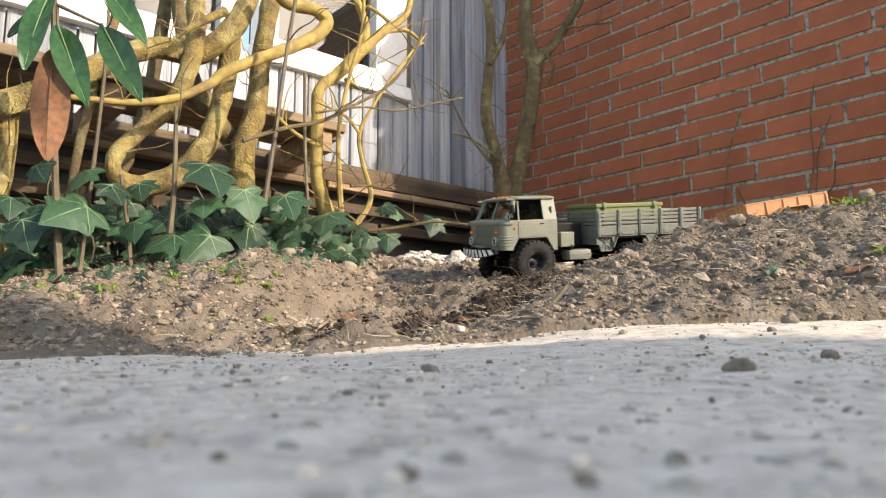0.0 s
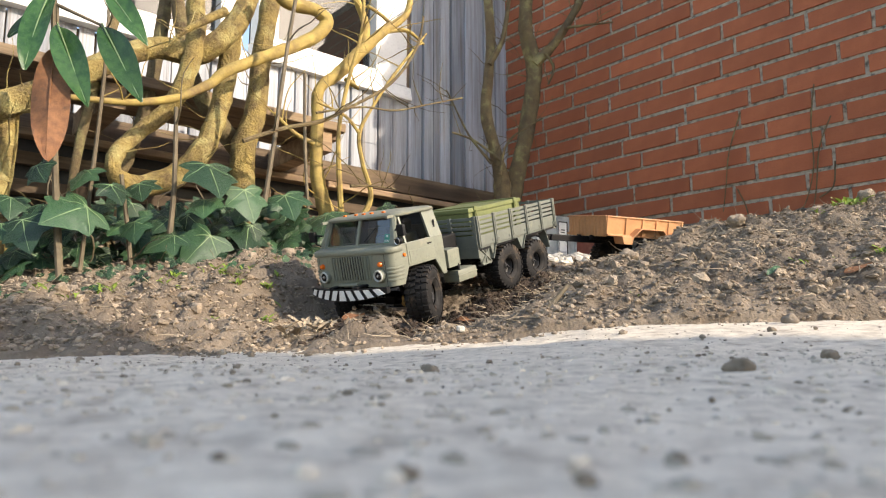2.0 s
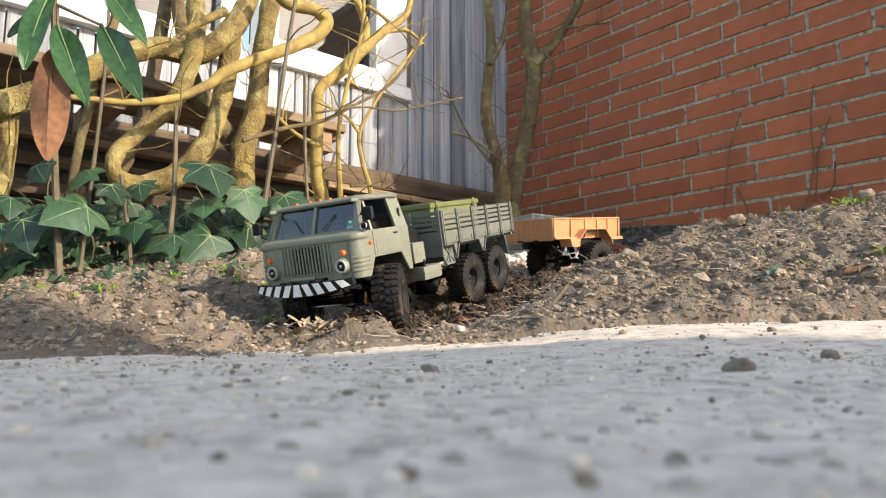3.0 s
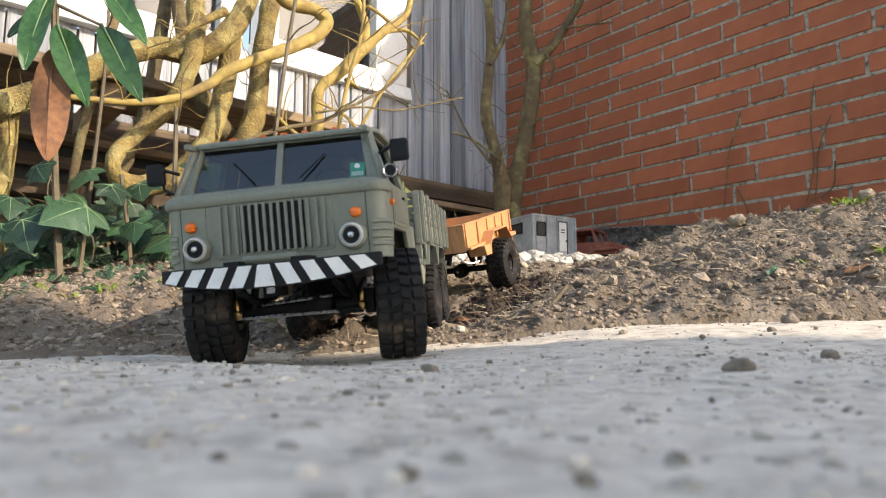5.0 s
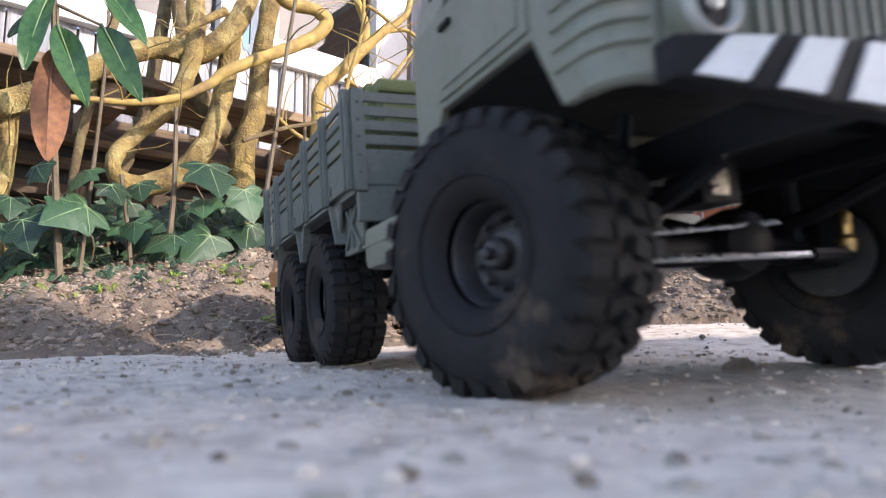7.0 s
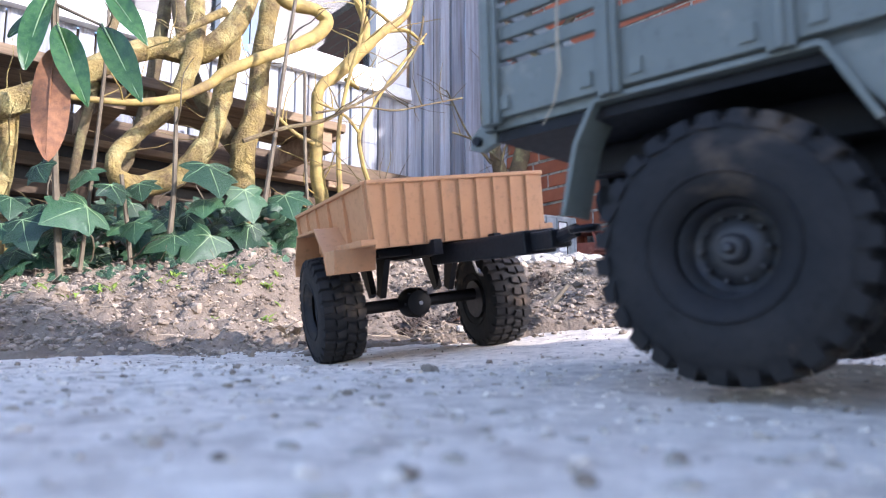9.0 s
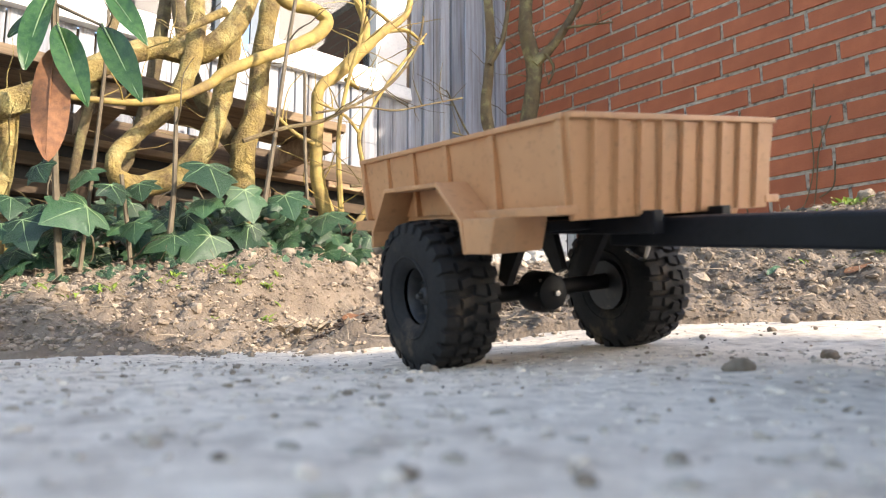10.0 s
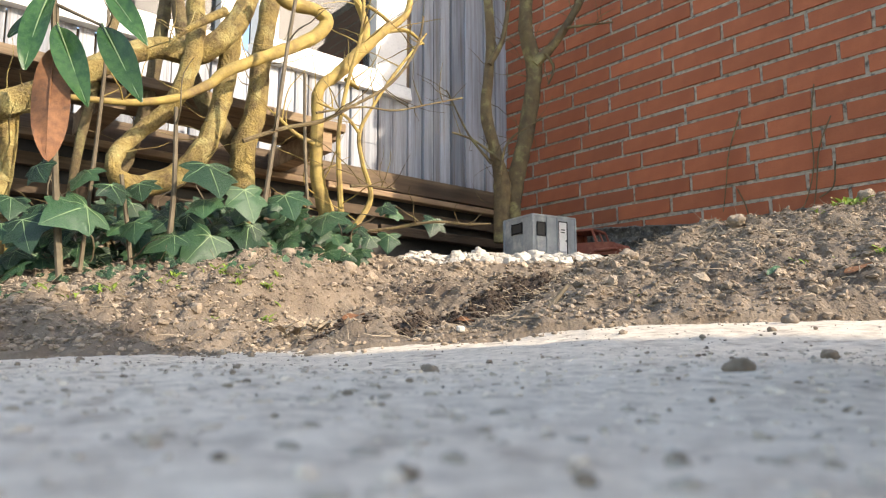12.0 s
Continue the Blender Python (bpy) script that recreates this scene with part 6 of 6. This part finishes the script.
ob = crumbs("slab_roughness", *spread(3000, (-0.32, 0.36), (0.07, 0.50), (0.0006, 0.0026), 15, 2.5, height=slab_height, sink=0.42, keep=lambda x, y, r: np.abs(x) < 0.75 * y + 0.03), GRIT, 15, 0.6)
tagged(ob, "coarse worn aggregate standing out of the concrete", "aggregate", kind="stuff")
ob = crumbs("slab_grit", *spread(1700, (-0.7, 0.9), (0.18, 0.86), (0.0004, 0.0020), 5, 4.5, height=slab_height, sink=0.1), PEBBLE, 5)
tagged(ob, "dark grit and soil specks on the concrete", "grit", kind="stuff")


def stone(name, x, y, size, mat, label, cat, seed, height=soil_height, group="", flat=0.75):
    rng = random.Random(seed)
    bm = bmesh.new()
    bmesh.ops.create_icosphere(bm, subdivisions=3, radius=1.0)
    for v in bm.verts:
        k = 1 + 0.40 * noise.noise(v.co * 1.3 + Vector((seed, 0, 0))) + 0.26 * noise.noise(v.co * 3.2 + Vector((0, seed, 0))) + 0.16 * noise.noise(v.co * 7)
        v.co = Vector((v.co.x * 1.1, v.co.y * 0.9, v.co.z * flat)) * k * size
    me = bpy.data.meshes.new(name)
    bm.to_mesh(me)
    bm.free()
    me.materials.append(mat)
    me.polygons.foreach_set("use_smooth", [True] * len(me.polygons))
    ob = new(name, me)
    ob.matrix_basis = pose(x, y, float(height([x], [y])[0]) + size * flat * 0.45, 0, 0, rng.uniform(0, 360))
    return tagged(ob, label, cat, group)


for i, (x, y, s) in enumerate(((-0.008, 0.42, 0.0052), (0.369, 0.72, 0.0085), (0.143, 0.33, 0.0060), (0.255, 0.45, 0.0055), (0.229, 0.60, 0.0030), (0.034, 0.50, 0.0026), (0.30, 0.62, 0.0036), (-0.20, 0.55, 0.0026), (0.45, 0.6, 0.004), (-0.33, 0.62, 0.003), (0.18, 0.68, 0.004), (-0.0055, 0.102, 0.0017), (0.020, 0.098, 0.0015), (0.040, 0.118, 0.0016), (-0.036, 0.112, 0.0012))):
    stone("pebble", x, y, s, PEBBLE, "small brown lump of soil on the concrete slab", "pebble", i, slab_height, "lumps on the slab")
for i, (x, y, s) in enumerate(((-0.272, 1.75, 0.032), (-0.322, 1.70, 0.026), (-0.235, 1.62, 0.024), (-0.37, 1.58, 0.02), (-0.18, 1.66, 0.018), (0.07, 1.10, 0.012), (-0.60, 1.02, 0.014), (-0.30, 1.0, 0.013), (-0.42, 1.12, 0.016), (0.38, 1.36, 0.02), (0.62, 1.40, 0.018), (0.806, 1.43, 0.02), (0.93, 1.45, 0.022))):
    stone("soil_clod", x, y, s, CLOD, "dry clod of garden soil", "clod", i + 20, group="clods")
for i, (x, y, s) in enumerate(((0.28, 2.36, 0.03), (0.33, 2.40, 0.034), (0.40, 2.34, 0.022), (0.05, 2.30, 0.028), (0.13, 2.42, 0.03), (-0.06, 2.36, 0.026), (0.022, 0.872, 0.006), (0.46, 2.28, 0.024))):
    stone("pale_stone", x, y, s, RUBBLE, "pale chunk of stone in the gravel", "stone", i + 50, group="pale stones")


def straw():
    """Dry stalks, roots and stem bits."""
    rng = random.Random(31)
    g = Geo()
    for k in range(4200):
        y = rng.uniform(0.86, 1.6)
        x = rng.uniform(-0.72, 0.74) * y
        if k % 3 == 0:
            x, y = rng.uniform(0.1, 0.95), rng.uniform(1.15, 1.5)
        z = float(soil_base(np.array([x]), np.array([y]))[0])
        a, n, r = rng.uniform(0, 6.28), rng.uniform(0.010, 0.042), rng.uniform(0.0003, 0.0009)
        up = rng.uniform(-0.1, 0.25) if rng.random() < 0.85 else rng.uniform(0.4, 1.1)
        d = Vector((math.cos(a), math.sin(a), up))
        p = Vector((x, y, z))
        q = []
        for j in range(4):
            q.append((p, r * (1 - 0.15 * j)))
            p = p + d * n / 3
            d = (d + Vector((rng.uniform(-0.5, 0.5), rng.uniform(-0.5, 0.5), rng.uniform(-0.4, 0.25)))).normalized()
        todo.append(q)
    xs, ys = [q[0][0].x for q in todo], [q[0][0].y for q in todo]
    hs = soil_height(xs, ys)
    for q, h in zip(todo, hs):
        dz = h + 0.0015 - q[0][0].z
        g.tube([(p.x, p.y, p.z + dz, r) for p, r in q], 3)
    return g


todo = []
ob = new("dry_straw", straw().mesh("dry_straw", STRAW))
tagged(ob, "dry straw, roots and plant stalks on the soil", "straw", kind="stuff")


def tuft(name, x, y, n, size, mat, label, cat, seed, spread_r=0.02):
    rng = random.Random(seed)
    z = float(soil_height([x], [y])[0])
    t = thing(name, label, cat, pose(x, y, z))
    shape = long_leaf(0.4, 0.6, seed).mesh("leaf", mat, smooth=True)
    for k in range(n):
        a = rng.uniform(0, 6.28)
        o = new("leaf", shape)
        o.parent = t
        d = Vector((math.cos(a), math.sin(a), rng.uniform(0.3, 1.4)))
        o.matrix_basis = facing((rng.uniform(-1, 1) * spread_r, rng.uniform(-1, 1) * spread_r, rng.uniform(0.0, 0.3) * size), (-d.x * 0.6, -d.y * 0.6 - 0.3, 0.8), d, size * rng.uniform(0.6, 1.1))
    return t


tuft("green_plant", 0.885, 1.44, 46, 0.030, SPROUT, "bushy yellow-green plant on the heap", "plant", 1, 0.032)
for i, (x, y, n, s) in enumerate(((0.485, 1.30, 6, 0.016), (0.632, 1.05, 5, 0.018), (0.534, 1.00, 4, 0.016), (0.69, 1.05, 6, 0.018), (-0.42, 1.30, 6, 0.02), (-0.458, 1.20, 6, 0.018), (-0.298, 1.15, 7, 0.018), (-0.60, 1.22, 8, 0.02), (-0.70, 1.18, 8, 0.02), (-0.52, 1.25, 6, 0.018), (0.75, 1.33, 6, 0.016), (0.28, 0.98, 3, 0.012), (-0.36, 1.06, 4, 0.012))):
    tuft("sprout", x, y, n, s, SPROUT, "small fresh green sprout in the soil", "sprout", i + 5, 0.008)
for i, (x, y) in enumerate(((-0.195, 1.0), (-0.17, 1.02), (-0.22, 0.985))):
    tuft("grass_tuft", x, y, 9, 0.034, STRAW, "dry straw-coloured grass tuft by the rut", "grass tuft", i + 40, 0.012)


_wr = random.Random(77)
for i in range(22):
    _u = _wr.random()
    tuft("sprout", -0.76 + 0.46 * _u, 1.10 + 0.20 * _u + _wr.uniform(-0.06, 0.10), _wr.randint(4, 8), _wr.uniform(0.013, 0.022), SPROUT, "small fresh green sprout in the soil", "sprout", i + 60, 0.010)


def fallen_leaf(x, y, size, mat, label, seed):
    rng = random.Random(seed)
    z = float(soil_height([x], [y])[0]) + 0.004
    o = new("fallen_leaf", long_leaf(0.5, 1.0, seed).mesh("fallen_leaf", mat, smooth=True))
    o.matrix_basis = facing((x, y, z), (rng.uniform(-0.3, 0.3), -0.6, 1), (rng.uniform(-1, 1), rng.uniform(-0.5, 0.5), 0.2), size)
    tagged(o, label, "leaf", "fallen leaves")


for i, (x, y, s) in enumerate(((-0.111, 1.10, 0.05), (-0.166, 1.07, 0.045), (-0.08, 1.09, 0.035), (0.05, 1.12, 0.03), (0.62, 0.95, 0.05), (0.74, 1.0, 0.05), (0.70, 0.94, 0.04), (-0.75, 1.1, 0.03), (0.02, 1.18, 0.035))):
    fallen_leaf(x, y, s, DEAD_LEAF, "curled dead brown leaf on the soil", i)
for i, (x, y, s) in enumerate(((0.478, 0.95, 0.034), (-0.513, 0.95, 0.022), (-0.66, 0.98, 0.024))):
    fallen_leaf(x, y, s, IVY, "fallen grey-green ivy leaf on the soil", i + 30)
stick = thing("stick", "short dry split stick at the edge of the rut", "stick")
limb(stick, "stick", [(0.115, 0.965, float(soil_height([0.115], [0.965])[0]) + 0.003, 0.004), (0.15, 0.985, float(soil_height([0.15], [0.985])[0]) + 0.006, 0.005), (0.185, 1.0, float(soil_height([0.185], [1.0])[0]) + 0.012, 0.003)], CANE, 0, 1, False)


# ---------------------------------------------------------------- keyed things
def roll_rows(at, x, y, steer, size=1.0):
    """Poses of one wheel in its thing's space: it rolls as far as its thing goes, and keeps to the ground within its spring's reach."""
    rows, turn, last = [], 0.0, None
    feet = np.array([tuple(at[t] @ Vector((x, y, 0.0))) for t in STEPS])
    land = np.where(feet[:, 1] > 0.84, soil_height(feet[:, 0], feet[:, 1], False), slab_height(feet[:, 0], feet[:, 1]))
    gap = np.clip(land - feet[:, 2], -0.010, 0.010)
    gap = np.convolve(np.pad(gap, 3, mode="edge"), np.ones(7) / 7, "valid")
    for i, t in enumerate(STEPS):
        p = Vector(feet[i])
        if last is not None:
            turn += (p - last).length / (TYRE * size)
        last = p
        rows.append((t, Matrix.Translation((x, y, 0.0005 + TYRE * size + (0.003 if size < 1 else 0.0) + gap[i])) @ Matrix.Rotation(radians(steer(t)), 4, "Z") @ Matrix.Rotation(turn, 4, "Y")))
    return rows


def steering(t):
    return float(np.interp(t, [0, 0.6, 1.2, 2.0, 2.8, 3.4, 4.8, 5.3, 5.8, 6.4, 6.9, 7.3, 8.5, 9.5, 12], [6, 12, 20, 24, 26, 22, 8, 18, 27, 26, 19, 13, 10, 6, 4]))


def motions():
    walk(truck, [(t, TRUCK_AT[t]) for t in STEPS])
    walk(crate, [(t, TRUCK_AT[t]) for t in STEPS])
    walk(trailer, [(t, TRAILER_AT[t]) for t in STEPS])
    for i, w in enumerate(truck_wheels):
        x, y = WHEELS[i]
        walk(w, roll_rows(TRUCK_AT, x, y, steering if i < 2 else (lambda t: 0.0), 1.0 if i < 2 else REAR_SIZE))
    for i, w in enumerate(trailer_wheels):
        x, y = TRAILER_WHEELS[i]
        walk(w, roll_rows(TRAILER_AT, x, y, lambda t: 0.0))


lay_bricks(wall, brick_shapes)
motions()
